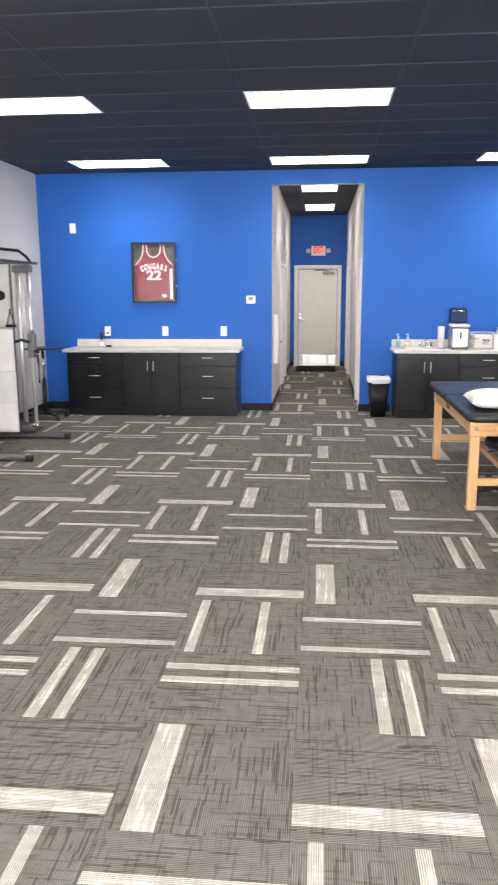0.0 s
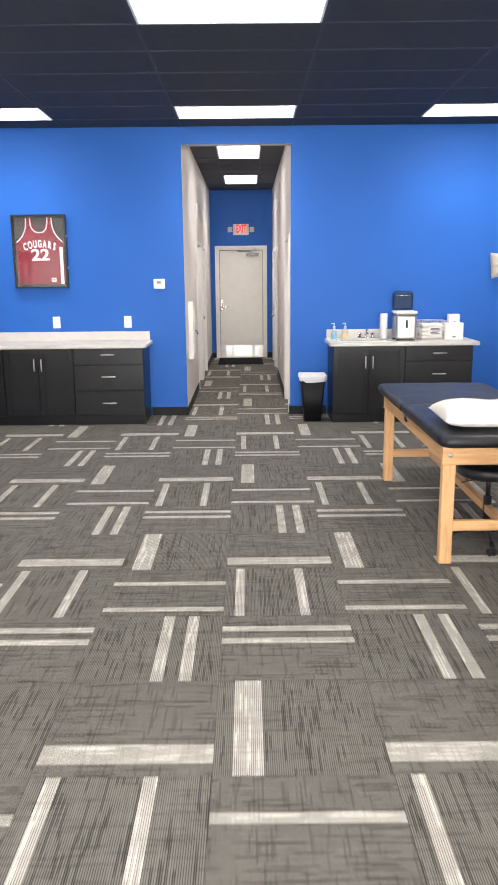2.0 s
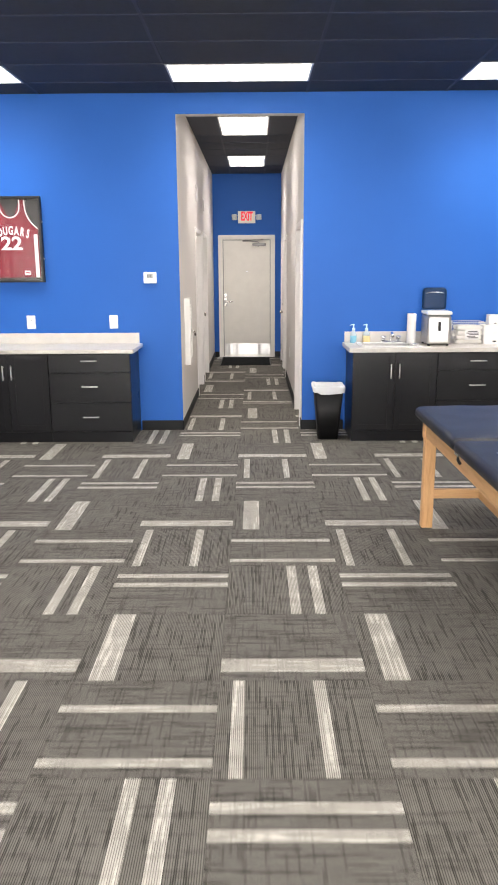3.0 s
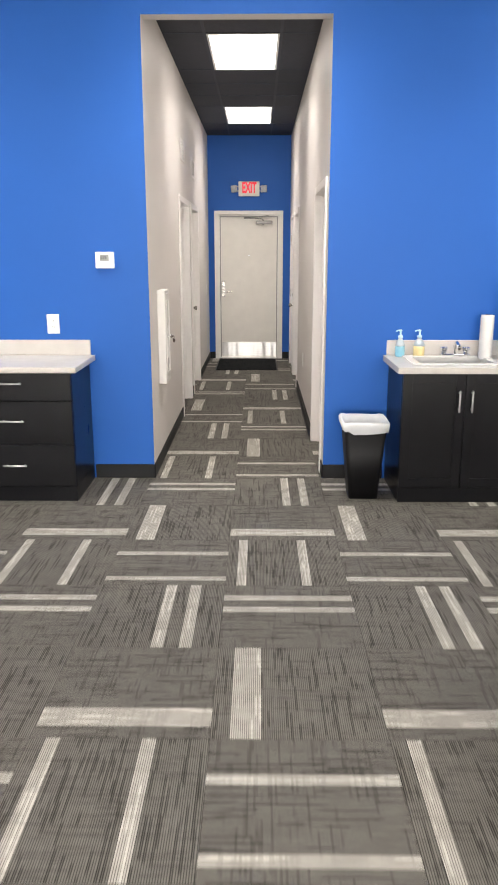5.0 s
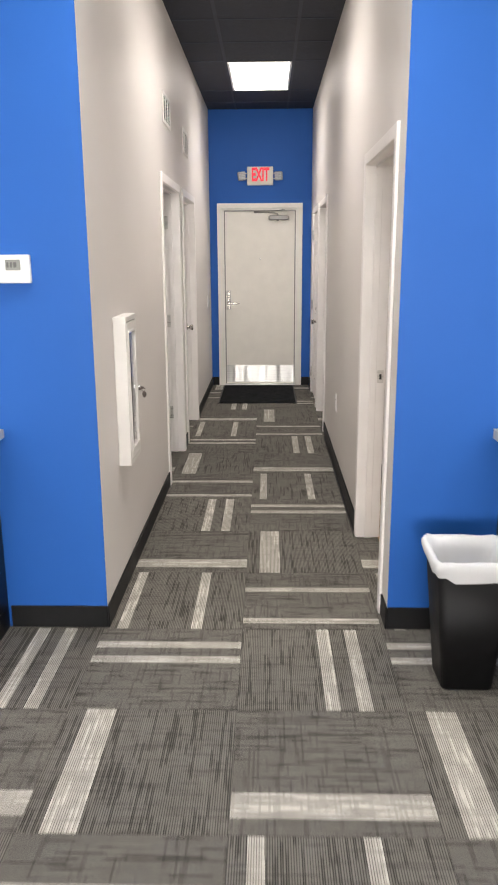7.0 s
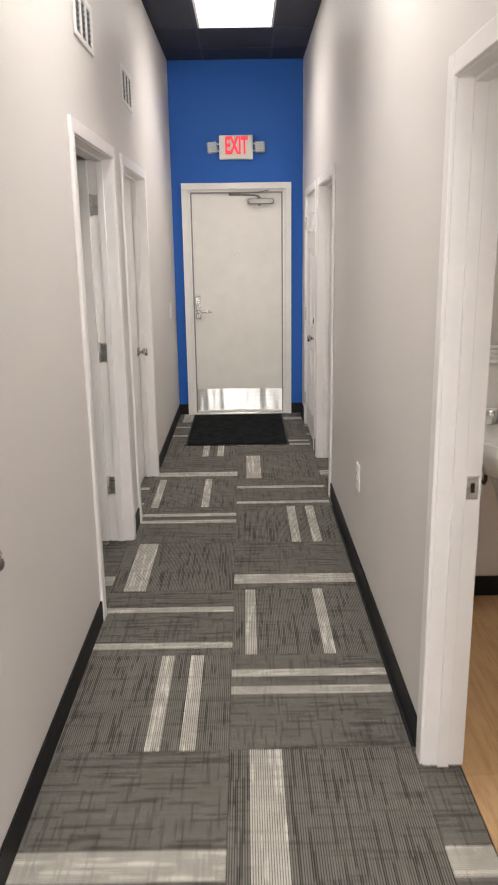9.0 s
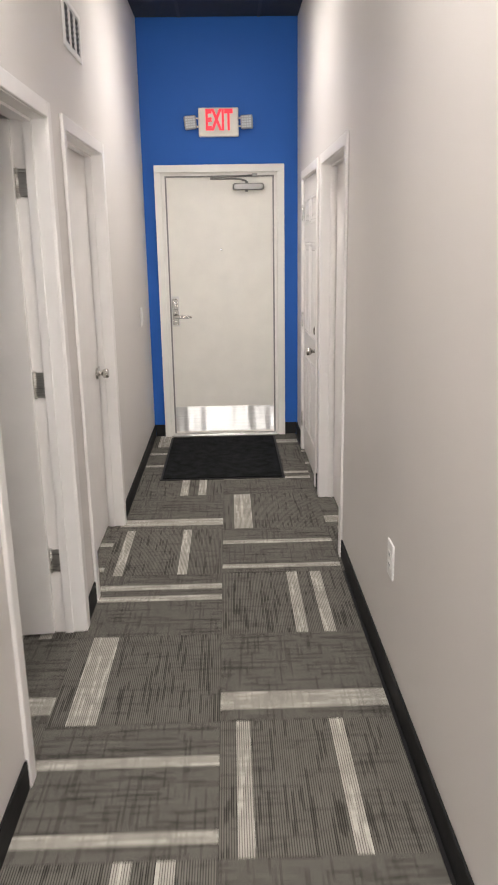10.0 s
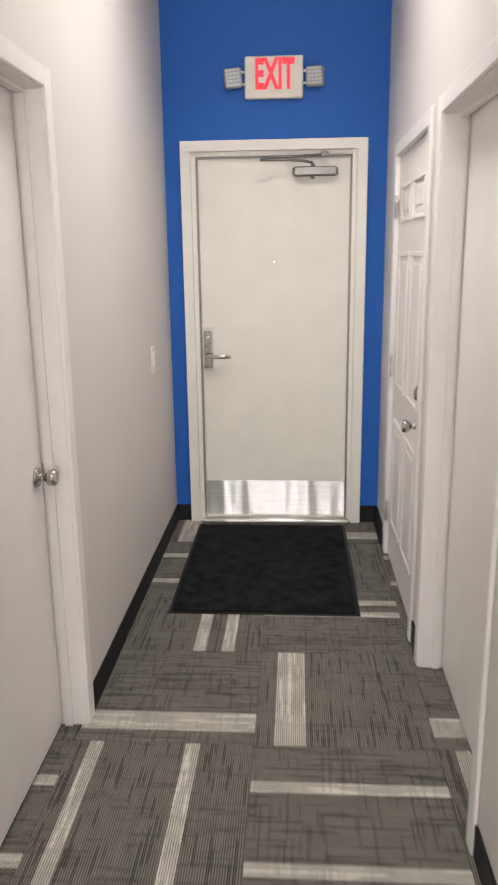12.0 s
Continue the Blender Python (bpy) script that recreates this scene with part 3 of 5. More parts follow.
box(bm, DX0 + 0.02, DX1 - 0.02, 0.0175, 0.0198, 0.035, 0.25, 0.0008)
part("kick_plate", bm, KICK, leaf, "polished steel kick plate")
for x in (DX0 + 0.05, -0.13, 0.01, 0.15, 0.29, DX1 - 0.05):
    for z in (0.05, 0.236):
        bm = bmesh.new()
        lathe(bm, [(0.006, 0.0176), (0.005, 0.0155), (0.002, 0.015)], (x, 0, z), 8, "Y")
        part("screw", bm, NICKEL, leaf)
bm = bmesh.new()
box(bm, DX0 + 0.0, DX1 - 0.0, -0.04, 0.06, 0.001, 0.02, 0.004)
part("threshold", bm, KICK, d, "bright metal threshold")
bm = bmesh.new()
box(bm, -0.413, -0.345, 0.0155, 0.0198, 0.935, 1.182, 0.0015)
part("guard_plate", bm, WHITE_METAL, leaf, "pale painted plate behind the lock")
bm = bmesh.new()
box(bm, -0.401, -0.353, -0.004, 0.0153, 1.083, 1.162, 0.004, 2)
box(bm, -0.399, -0.355, -0.007, -0.0045, 1.083, 1.094, 0.001)
part("lock_case", bm, KNOB, leaf, "satin nickel upper lock case")
bm = bmesh.new()
box(bm, -0.401, -0.353, -0.002, 0.0153, 0.948, 1.078, 0.004, 2)
part("lock_plate", bm, KNOB, leaf, "satin nickel lock plate")
bm = bmesh.new()
lathe(bm, [(0.011, -0.0045), (0.011, -0.009), (0.008, -0.011)], (-0.377, 0, 1.125), 16, "Y")
part("deadbolt", bm, CHROME, leaf)
bm = bmesh.new()
lathe(bm, [(0.02, -0.0025), (0.018, -0.012), (0.012, -0.016), (0.012, -0.05)], (-0.377, 0, 1.018), 16, "Y")
box(bm, -0.389, -0.262, -0.062, -0.046, 1.006, 1.03, 0.006, 2)
box(bm, -0.2618, -0.240, -0.060, -0.030, 1.008, 1.027, 0.006, 2)
part("lever_handle", bm, KNOB, leaf, "satin nickel lever handle")
bm = bmesh.new()
lathe(bm, [(0.008, 0.02), (0.008, 0.012), (0.004, 0.011)], (0.012, 0, 1.55), 12, "Y")
part("peephole", bm, CHROME, leaf, "bright round peephole")
bm = bmesh.new()
box(bm, 0.122, 0.356, -0.036, 0.0195, 2.006, 2.056, 0.008, 2)
part("closer_body", bm, CLOSER_GREY, leaf, "grey metal door closer")
bm = bmesh.new()
for x in (0.119, 0.359):
    cyl(bm, (x - 0.004, -0.008, 2.031), (x + 0.004, -0.008, 2.031), 0.02, n=14)
cyl(bm, (0.225, -0.01, 1.992), (0.225, -0.01, 2.07), 0.011, n=12)
part("closer_caps", bm, CLOSER_GREY, leaf)
bm = bmesh.new()
tube(bm, [(0.225, -0.012, 2.074), (0.18, -0.02, 2.085), (0.08, -0.05, 2.088), (-0.05, -0.075, 2.088)], 0.007, 8)
tube(bm, [(-0.05, -0.075, 2.098), (0.12, -0.05, 2.106), (0.285, -0.02, 2.116)], 0.006, 8)
cyl(bm, (-0.05, -0.075, 2.08), (-0.05, -0.075, 2.105), 0.01, n=12)
box(bm, 0.27, 0.31, -0.035, -0.005, 2.105, 2.129, 0.003)
part("closer_arm", bm, CLOSER_GREY, d, "folded metal closer arm")


# ---- large room: base cabinets and worktops ----
def pull(parent, x, z, y, length, upright=False):
    """A slim bar pull on two posts."""
    bm = bmesh.new()
    h = length / 2
    if upright:
        cyl(bm, (x, y - 0.03, z - h), (x, y - 0.03, z + h), 0.006, n=10)
        for dz in (-h * 0.75, h * 0.75):
            cyl(bm, (x, y, z + dz), (x, y - 0.03, z + dz), 0.005, n=8)
    else:
        cyl(bm, (x - h, y - 0.03, z), (x + h, y - 0.03, z), 0.006, n=10)
        for dx in (-h * 0.75, h * 0.75):
            cyl(bm, (x + dx, y, z), (x + dx, y - 0.03, z), 0.005, n=8)
    return part("handle", bm, PULL, parent, "brushed nickel bar pull")


CABY, CABD = 5.555, 0.548


def cabinet(x0, x1, kind, label, group, rows=()):
    c = thing("base_cabinet", label, "cabinet", ((x0 + x1) / 2, CABY, 0), group)
    w = (x1 - x0) / 2 - 0.001
    bm = bmesh.new()
    box(bm, -w, w, 0.02, CABD, 0.1, 0.858, 0.001)
    part("body", bm, LAMINATE, c)
    boxpart("plinth", (-w, w, 0.012, CABD, 0.0, 0.0995), LAMINATE, c)
    if kind == "drawers":
        for z0, z1, hz in rows:
            dr = boxpart("drawer", (-w + 0.003, w - 0.003, 0.0, 0.02, z0 + 0.002, z1 - 0.002), LAMINATE, c, 0.0015, "black drawer front")
            pull(dr, 0, hz, 0.0, 0.155)
    else:
        for s in (-1, 1):
            xa, xb = sorted((s * 0.002, s * (w - 0.003)))
            bm = bmesh.new()
            box(bm, xa, xb, 0.006, 0.02, 0.104, 0.852)
            for q in ((xa, xa + 0.06, 0.104, 0.852), (xb - 0.06, xb, 0.104, 0.852), (xa + 0.06, xb - 0.06, 0.104, 0.164), (xa + 0.06, xb - 0.06, 0.792, 0.852)):
                box(bm, q[0], q[1], 0.0, 0.0058, q[2], q[3], 0.001)
            dr = part("door", bm, LAMINATE, c, "black framed cabinet door")
            pull(dr, s * 0.04, 0.68, 0.0, 0.14, True)
    return c


ROWS3 = ((0.104, 0.385, 0.25), (0.385, 0.675, 0.545), (0.675, 0.853, 0.79))
LG, RG = "cabinets under the long worktop", "cabinets under the sink worktop"
cabinet(-3.36, -2.585, "drawers", "black laminate cabinet with three drawers against blue wall", LG, ROWS3)
cabinet(-2.585, -1.81, "doors", "black laminate cabinet with two closed doors", LG)
cabinet(-1.81, -1.03, "drawers", "black laminate cabinet with three drawers beside corridor opening", LG, ROWS3)
cabinet(1.075, 1.875, "doors", "black laminate sink cabinet with two closed doors", RG)
cabinet(1.875, 2.63, "drawers", "black laminate cabinet with drawers under the appliances", RG, ((0.104, 0.395, 0.25), (0.395, 0.685, 0.545), (0.685, 0.853, 0.775)))


def worktop(x0, x1, label, sink=None):
    t = thing("worktop", label, "worktop", (0, 0, 0.86))
    bm = bmesh.new()
    if sink:
        a, b, c, e = sink
        for q in ((x0, a, 5.505, YB - 0.001), (b, x1, 5.505, YB - 0.001), (a, b, 5.505, c), (a, b, e, YB - 0.001)):
            box(bm, *q, 0, 0.04, 0.0)
    else:
        box(bm, x0, x1, 5.505, YB - 0.001, 0, 0.04, 0.008, 3)
    part("top", bm, TOPLAM, t)
    if sink:
        bm = bmesh.new()
        box(bm, x0, x1, 5.499, 5.5045, 0.001, 0.039, 0.002)
        part("front_edge", bm, TOPLAM, t)
    bm = bmesh.new()
    box(bm, x0 + 0.03 if x0 < 0 else x0 + 0.02, x1 - 0.03, YB - 0.021, YB - 0.001, 0.0405, 0.145, 0.003)
    part("backsplash", bm, TOPLAM, t, "low matching backsplash")
    return t


worktop(-3.40, -0.985, "long pale greige laminate worktop with low backsplash")
worktop(1.035, 2.68, "pale greige laminate worktop with sink and backsplash", (1.17, 1.70, 5.62, 5.98))

# drop-in sink and tap
sk = thing("sink", "white drop-in sink set in pale laminate worktop", "sink", (1.435, 5.80, 0.90))
bm = bmesh.new()
for q in ((-0.29, 0.29, -0.21, -0.155), (-0.29, 0.29, 0.155, 0.21), (-0.29, -0.235, -0.155, 0.155), (0.235, 0.29, -0.155, 0.155)):
    box(bm, *q, 0.001, 0.010, 0.003, 2)
part("rim", bm, PORCELAIN, sk)
bm = bmesh.new()
for q in ((-0.235, 0.235, -0.165, -0.155, -0.15, 0.004), (-0.235, 0.235, 0.155, 0.165, -0.15, 0.004), (-0.245, -0.235, -0.155, 0.155, -0.15, 0.004), (0.235, 0.245, -0.155, 0.155, -0.15, 0.004), (-0.235, 0.235, -0.155, 0.155, -0.16, -0.15)):
    box(bm, *q)
part("bowl", bm, PORCELAIN, sk)
tp = thing("tap", "chrome two-handle tap behind the sink", "tap", (1.50, 5.985, 0.911))
bm = bmesh.new()
box(bm, -0.10, 0.10, -0.022, 0.022, 0, 0.014, 0.006, 2)
part("base", bm, CHROME, tp)
bm = bmesh.new()
tube(bm, [(0, 0, 0.012), (0, 0, 0.06), (0, -0.01, 0.085), (0, -0.045, 0.095), (0, -0.10, 0.08), (0, -0.12, 0.06)], 0.011)
part("spout", bm, CHROME, tp)
for x in (-0.075, 0.075):
    bm = bmesh.new()
    lathe(bm, [(0.016, 0.014), (0.014, 0.03), (0.024, 0.036), (0.026, 0.055), (0.016, 0.062)], (x, 0, 0), 14)
    part("handle", bm, CHROME, tp, "clear and chrome handle")


def soap(x, y, r, liquid, pump, label):
    """A clear bottle, part filled, with a long-necked pump."""
    b = thing("soap_bottle", label, "soap bottle", (x, y, 0.9005), "soap bottles by the sink")
    bm = bmesh.new()
    lathe(bm, [(r * 0.9, 0), (r, 0.008), (r * 1.02, 0.045), (r, 0.072)], n=20)
    part("filled_part", bm, liquid, b, "coloured soap in lower half")
    bm = bmesh.new()
    lathe(bm, [(r, 0.0725), (r * 0.93, 0.09), (r * 0.6, 0.112), (0.014, 0.122), (0.014, 0.13)], n=20)
    part("shoulder", bm, BOTTLE, b, "clear empty shoulder")
    bm = bmesh.new()
    lathe(bm, [(0.017, 0.13), (0.017, 0.143), (0.007, 0.147), (0.006, 0.172)], n=14)
    box(bm, -0.009, 0.009, -0.012, 0.012, 0.172, 0.184, 0.004, 2)
    tube(bm, [(0, 0, 0.178), (-0.02, -0.012, 0.18), (-0.034, -0.02, 0.174)], 0.005, 8)
    part("pump", bm, pump, b, "pale pump head")


soap(1.135, 6.03, 0.032, TEAL, TEAL_PALE, "clear bottle of teal liquid soap with pump")
soap(1.265, 6.03, 0.038, YELLOW, TEAL_PALE, "clear bottle of amber liquid soap with pump")

tr = thing("paper_towel_roll", "upright white paper towel roll on worktop", "paper towels", (1.69, 5.93, 0.9005))
bm = bmesh.new()
lathe(bm, [(0.018, 0), (0.042, 0), (0.044, 0.004), (0.044, 0.286), (0.042, 0.29), (0.018, 0.29)], n=24)
part("roll", bm, PAPER, tr)
bm = bmesh.new()
lathe(bm, [(0.017, 0.002), (0.017, 0.292), (0.013, 0.293), (0.012, 0.29)], n=16)
part("core", bm, plain("card_tube", lin(0.4, 0.3, 0.2), 0.8), tr, "brown card tube")

# countertop ice maker with lid raised
im = thing("ice_maker", "brushed steel countertop ice maker with navy lid raised", "ice maker", (1.905, 5.83, 0.9005))
bm = bmesh.new()
box(bm, -0.115, 0.115, -0.15, 0.15, 0.012, 0.29, 0.03, 4)
part("body", bm, STEEL, im)
bm = bmesh.new()
box(bm, -0.118, 0.118, -0.153, 0.153, 0.2905, 0.325, 0.012, 3)
part("rim", bm, WHITE_PL, im, "pale control rim")
for k in range(7):
    bm = bmesh.new()
    box(bm, -0.075 + k * 0.022, -0.062 + k * 0.022, -0.135, -0.10, 0.3255, 0.333, 0.002)
    part("button", bm, GREY_PL, im)
bm = bmesh.new()
box(bm, -0.118, 0.118, 0.085, 0.145, 0.33, 0.525, 0.029, 5)
for v in bm.verts:        # domed top edge
    if v.co.z > 0.45:
        v.co.z += 0.03 * (1 - (v.co.x / 0.118) ** 2)
lid = part("lid", bm, LID_BLUE, im, "dark navy lid standing open")
# highlight across the lid, put in as a thin chrome bar
bm = bmesh.new()
tube(bm, [(-0.085, 0.083, 0.485), (-0.06, 0.081, 0.495), (0.06, 0.081, 0.495), (0.085, 0.083, 0.485)], 0.004, 8)
part("lid_highlight_strip", bm, CHROME, lid)
bm = bmesh.new()
box(bm, -0.013, 0.013, -0.156, -0.148, 0.14, 0.23, 0.006, 2)
part("scoop_window", bm, BLACK_PL, im, "dark upright oval badge")
for x in (-0.09, 0.09):
    for y in (-0.12, 0.12):
        bm = bmesh.new()
        cyl(bm, (x, y, 0), (x, y, 0.013), 0.012, n=10)
        part("foot", bm, BLACK_PL, im)

# wire basket with folded cloths
wb = thing("wire_basket", "white wire basket filled with folded pale cloths", "basket", (2.215, 5.86, 0.9005))
bm = bmesh.new()
for z in (0.005, 0.10, 0.215):
    g = 0.012 if z > 0.2 else 0.0
    pts = [(-0.135 - g, -0.11 - g, z), (0.135 + g, -0.11 - g, z), (0.135 + g, 0.11 + g, z), (-0.135 - g, 0.11 + g, z), (-0.135 - g, -0.11 - g, z)]
    for p, q in zip(pts, pts[1:]):
        cyl(bm, p, q, 0.0028, n=6)
for k in range(13):
    x = -0.135 + 0.0225 * k
    for y in (-0.11, 0.11):
        cyl(bm, (x, y, 0.005), (x * 1.08, y * 1.1, 0.215), 0.0016, n=5)
for k in range(10):
    y = -0.11 + 0.0244 * k
    for x in (-0.135, 0.135):
        cyl(bm, (x, y, 0.005), (x * 1.08, y * 1.1, 0.215), 0.0016, n=5)
part("wires", bm, WHITE_METAL, wb)
for k in range(4):
    bm = bmesh.new()
    box(bm, -0.125 + 0.004 * k, 0.125 - 0.006 * (k % 2), -0.098, 0.098, 0.008 + 0.044 * k, 0.05 + 0.044 * k, 0.016, 3)
    c = solid("folded_cloth", bm, PILLOW, "folded white cloth lying in wire basket", "cloth", "cloths in the basket", at=(2.215, 5.86, 0.9005))
bm = bmesh.new()
box(bm, -0.05, 0.09, -0.1245, -0.122, 0.05, 0.15)
part("tag", bm, PAPER, wb, "white tag with illegible dark print")
bm = bmesh.new()
for z, a, b in ((0.13, -0.02, 0.07), (0.115, -0.035, 0.08), (0.10, -0.01, 0.08), (0.085, -0.03, 0.05), (0.07, -0.02, 0.075)):
    box(bm, a, b, -0.1262, -0.1247, z - 0.004, z + 0.004)
part("tag_print", bm, INK, wb)

def carton(x, y, z, w, d, h, label, mat=None):
    c = thing("carton", label, "box", (x, y, z), "boxes at the end of the worktop")
    bm = bmesh.new()
    box(bm, -w / 2, w / 2, -d / 2, d / 2, 0, h, 0.003, 2)
    part("box", bm, mat or PAPER, c)
    bm = bmesh.new()
    box(bm, -w * 0.06, w * 0.1, -d / 2 - 0.0015, -d / 2 - 0.0002, h * 0.12, h * 0.2)
    part("print", bm, INK, c)
    return c


carton(2.465, 5.87, 0.9005, 0.215, 0.16, 0.185, "white cardboard glove box on worktop")
carton(2.475, 5.88, 1.086, 0.12, 0.10, 0.095, "small white box with tiny dark picture on larger box")

# pump bottle and plug on the long worktop
pb = thing("pump_bottle", "small bottle with white label and black pump on worktop", "bottle", (-2.97, 5.93, 0.9005))
bm = bmesh.new()
lathe(bm, [(0.036, 0), (0.039, 0.008), (0.039, 0.085), (0.03, 0.10), (0.014, 0.107)], n=18)
part("bottle", bm, GREY_PL, pb)
bm = bmesh.new()
lathe(bm, [(0.0394, 0.02), (0.0396, 0.021), (0.0396, 0.078), (0.0394, 0.079)], n=18)
part("label", bm, PAPER, pb, "white label")
bm = bmesh.new()
lathe(bm, [(0.024, 0.107), (0.024, 0.135), (0.02, 0.15), (0.02, 0.195), (0.008, 0.2)], n=14)
box(bm, -0.012, 0.012, -0.045, 0.01, 0.195, 0.21, 0.004, 2)
part("pump", bm, BLACK_PL, pb, "black pump head")
cb = thing("power_cord", "coiled black power cord lying on worktop", "cord", (-2.87, 5.93, 0.9005))
bm = bmesh.new()
tube(bm, [(0.045 * math.cos(a) * (1 - a / 60), 0.035 * math.sin(a) * (1 - a / 60), 0.006 + a * 0.0012) for a in [0.35 * k for k in range(54)]], 0.005, 7)
part("cable", bm, BLACK_PL, cb)


# ---- large room: wall fittings ----
def plate(name, x, z, kind, label, group=""):
    p = thing(name, label, "wall plate", (x, YB, z), group)
    bm = bmesh.new()
    box(bm, -0.043, 0.043, -0.008, -0.0005, -0.067, 0.067, 0.003, 2)
    part("cover", bm, WHITE_PL, p)
    if kind == "outlet":
        for dz in (-0.02, 0.02):
            bm = bmesh.new()
            box(bm, -0.017, 0.017, -0.0095, -0.0068, dz - 0.014, dz + 0.014, 0.004, 2)
            rc = part("receptacle", bm, WHITE_PL, p)
            bm = bmesh.new()
            for dx in (-0.006, 0.006):
                box(bm, dx - 0.001, dx + 0.001, -0.0105, -0.0092, dz - 0.004, dz + 0.006)
            part("slots", bm, BLACK_PL, rc)
    elif kind == "switch":
        bm = bmesh.new()
        box(bm, -0.016, 0.016, -0.015, -0.0068, -0.033, 0.033, 0.002)
        part("rocker", bm, WHITE_PL, p)
    return p


OG = "outlets above the long worktop"
for x in (-2.925, -2.10, -1.268):
    plate("wall_outlet", x, 1.115, "outlet", "white outlet plate on blue wall above worktop", OG)
plate("blank_plate", -3.365, 2.525, "blank", "white blank plate high on blue wall")
pg = thing("plug", "small black plug with red mark in outlet", "plug", (-2.918, YB - 0.0105, 1.09))
bm = bmesh.new()
box(bm, -0.02, 0.012, -0.03, 0, -0.012, 0.012, 0.004, 2)
part("plug_body", bm, BLACK_PL, pg)
bm = bmesh.new()
box(bm, -0.012, 0.004, -0.0315, -0.0302, -0.005, 0.005)
part("mark", bm, RED_PL, pg)

th = thing("thermostat", "white wall thermostat with small grey display", "thermostat", (-0.885, YB, 1.547))
bm = bmesh.new()
box(bm, -0.064, 0.064, -0.028, -0.0005, -0.055, 0.055, 0.006, 2)
part("housing", bm, WHITE_PL, th)
bm = bmesh.new()
box(bm, -0.03, 0.028, -0.0295, -0.0282, -0.005, 0.036, 0.002)
sc = part("display", bm, LCD, th, "grey display")
bm = bmesh.new()
for x, w in ((-0.02, 0.006), (-0.006, 0.006), (0.01, 0.009)):
    box(bm, x - w, x + w * 0.4, -0.0305, -0.0297, 0.006, 0.026)
part("digits", bm, plain("lcd_segment", lin(0.1, 0.1, 0.1), 0.4), sc)
bm = bmesh.new()
for x in (-0.02, 0.0, 0.02):
    box(bm, x - 0.007, x + 0.007, -0.0295, -0.0282, -0.033, -0.024, 0.001)
part("buttons", bm, WHITE_PL, th)


# framed basketball jersey
jf = thing("framed_jersey", "black framed burgundy basketball jersey behind glass on wall", "picture frame", (-2.232, YB, 1.917))
JW, JH = 0.306, 0.408
bm = bmesh.new()
for q in ((-JW, -JW + 0.022, -JH, JH), (JW - 0.022, JW, -JH, JH), (-JW + 0.022, JW - 0.022, JH - 0.022, JH), (-JW + 0.022, JW - 0.022, -JH, -JH + 0.022)):
    box(bm, q[0], q[1], -0.055, -0.0005, q[2], q[3], 0.002)
part("frame", bm, BLACK_PL, jf, "slim black frame")
boxpart("backing", (-JW + 0.02, JW - 0.02, -0.012, -0.004, -JH + 0.02, JH - 0.02), BACKING, jf, label="dark grey backing board")


def armhole(t):
    """Edge of the jersey from shoulder to underarm, t from 0 to 1."""
    return 0.145 + 0.118 * t ** 2.2, 0.375 - 0.27 * t ** 0.75


def neck(t):
    a = math.pi * t
    return -0.098 * math.cos(a), 0.375 - 0.165 * math.sin(a) ** 0.6


bm = bmesh.new()
right = [armhole(k / 10) for k in range(11)] + [(0.265, 0.02), (0.268, -0.2), (0.262, -0.36)]
outline = [(-x, z) for x, z in right[::-1]] + [neck(k / 16) for k in range(17)] + right
front = [bm.verts.new((x, -0.018 - 0.002 * math.sin(x * 22), z)) for x, z in outline]
rear = [bm.verts.new((x, -0.0125, z)) for x, z in outline]
bm.faces.new(front)
n = len(outline)
for i in range(n):
    bm.faces.new((front[i], front[(i + 1) % n], rear[(i + 1) % n], rear[i]))
bmesh.ops.triangulate(bm, faces=bm.faces[:])
part("jersey", bm, BURGUNDY, jf, "burgundy sleeveless jersey")


def piping(name, pts, r, parent):
    bm = bmesh.new()
    tube(bm, pts, r, 6)
    return part(name, bm, WHITE_CLOTH, parent, "white trim")


piping("neck_trim", [(x, -0.0205, z) for x, z in [neck(k / 20) for k in range(21)]], 0.006, jf)
for s in (-1, 1):
    piping("arm_trim", [(s * x, -0.0195, z) for x, z in [armhole(k / 12) for k in range(13)]], 0.006, jf)
bm = bmesh.new()
box(bm, 0.222, 0.256, -0.0235, -0.0205, -0.36, 0.05)
part("side_panel", bm, WHITE_CLOTH, jf, "white side panel")
word = "COUGARS"
for k, ch in enumerate(word):
    u = (k - 3) / 3
    lettering("letter", ch, 0.112, WHITE_CLOTH, jf, pose(0.165 * u, -0.0235, 0.085 - 0.032 * u * u, 90, 0, 0) @ pose(0, 0, 0, 0, 0, -13 * u), 0.56, 0.001, 0.003)
lettering("number", "22", 0.175, WHITE_CLOTH, jf, pose(0.0, -0.0235, -0.04, 90, 0, 0), 1.2, 0.001, 0.004)
bm = bmesh.new()
box(bm, 0.11, 0.165, -0.0235, -0.0205, -0.335, -0.295)
tg = part("tag", bm, WHITE_CLOTH, jf, "small white hem tag")
bm = bmesh.new()
box(bm, 0.116, 0.159, -0.0246, -0.0236, -0.322, -0.308)
part("tag_print", bm, RED_PL, tg)
bm = bmesh.new()
box(bm, -JW + 0.021, JW - 0.021, -0.046, -0.043, -JH + 0.021, JH - 0.021)
gl = part("glass", bm, GLASS, jf, "clear reflecting glass")
gl.visible_shadow = False
for z in (0.17, -0.18):
    bm = bmesh.new()
    lathe(bm, [(0.009, JW), (0.009, JW + 0.008), (0.005, JW + 0.013)], (0, -0.03, z), 10, "X")
    part("latch", bm, WHITE_PL, jf, "small bright latch")

# ---- bin ----
tb = thing("trash_bin", "black plastic bin with white liner beside sink cabinet", "bin", (0.862, 5.725, 0))


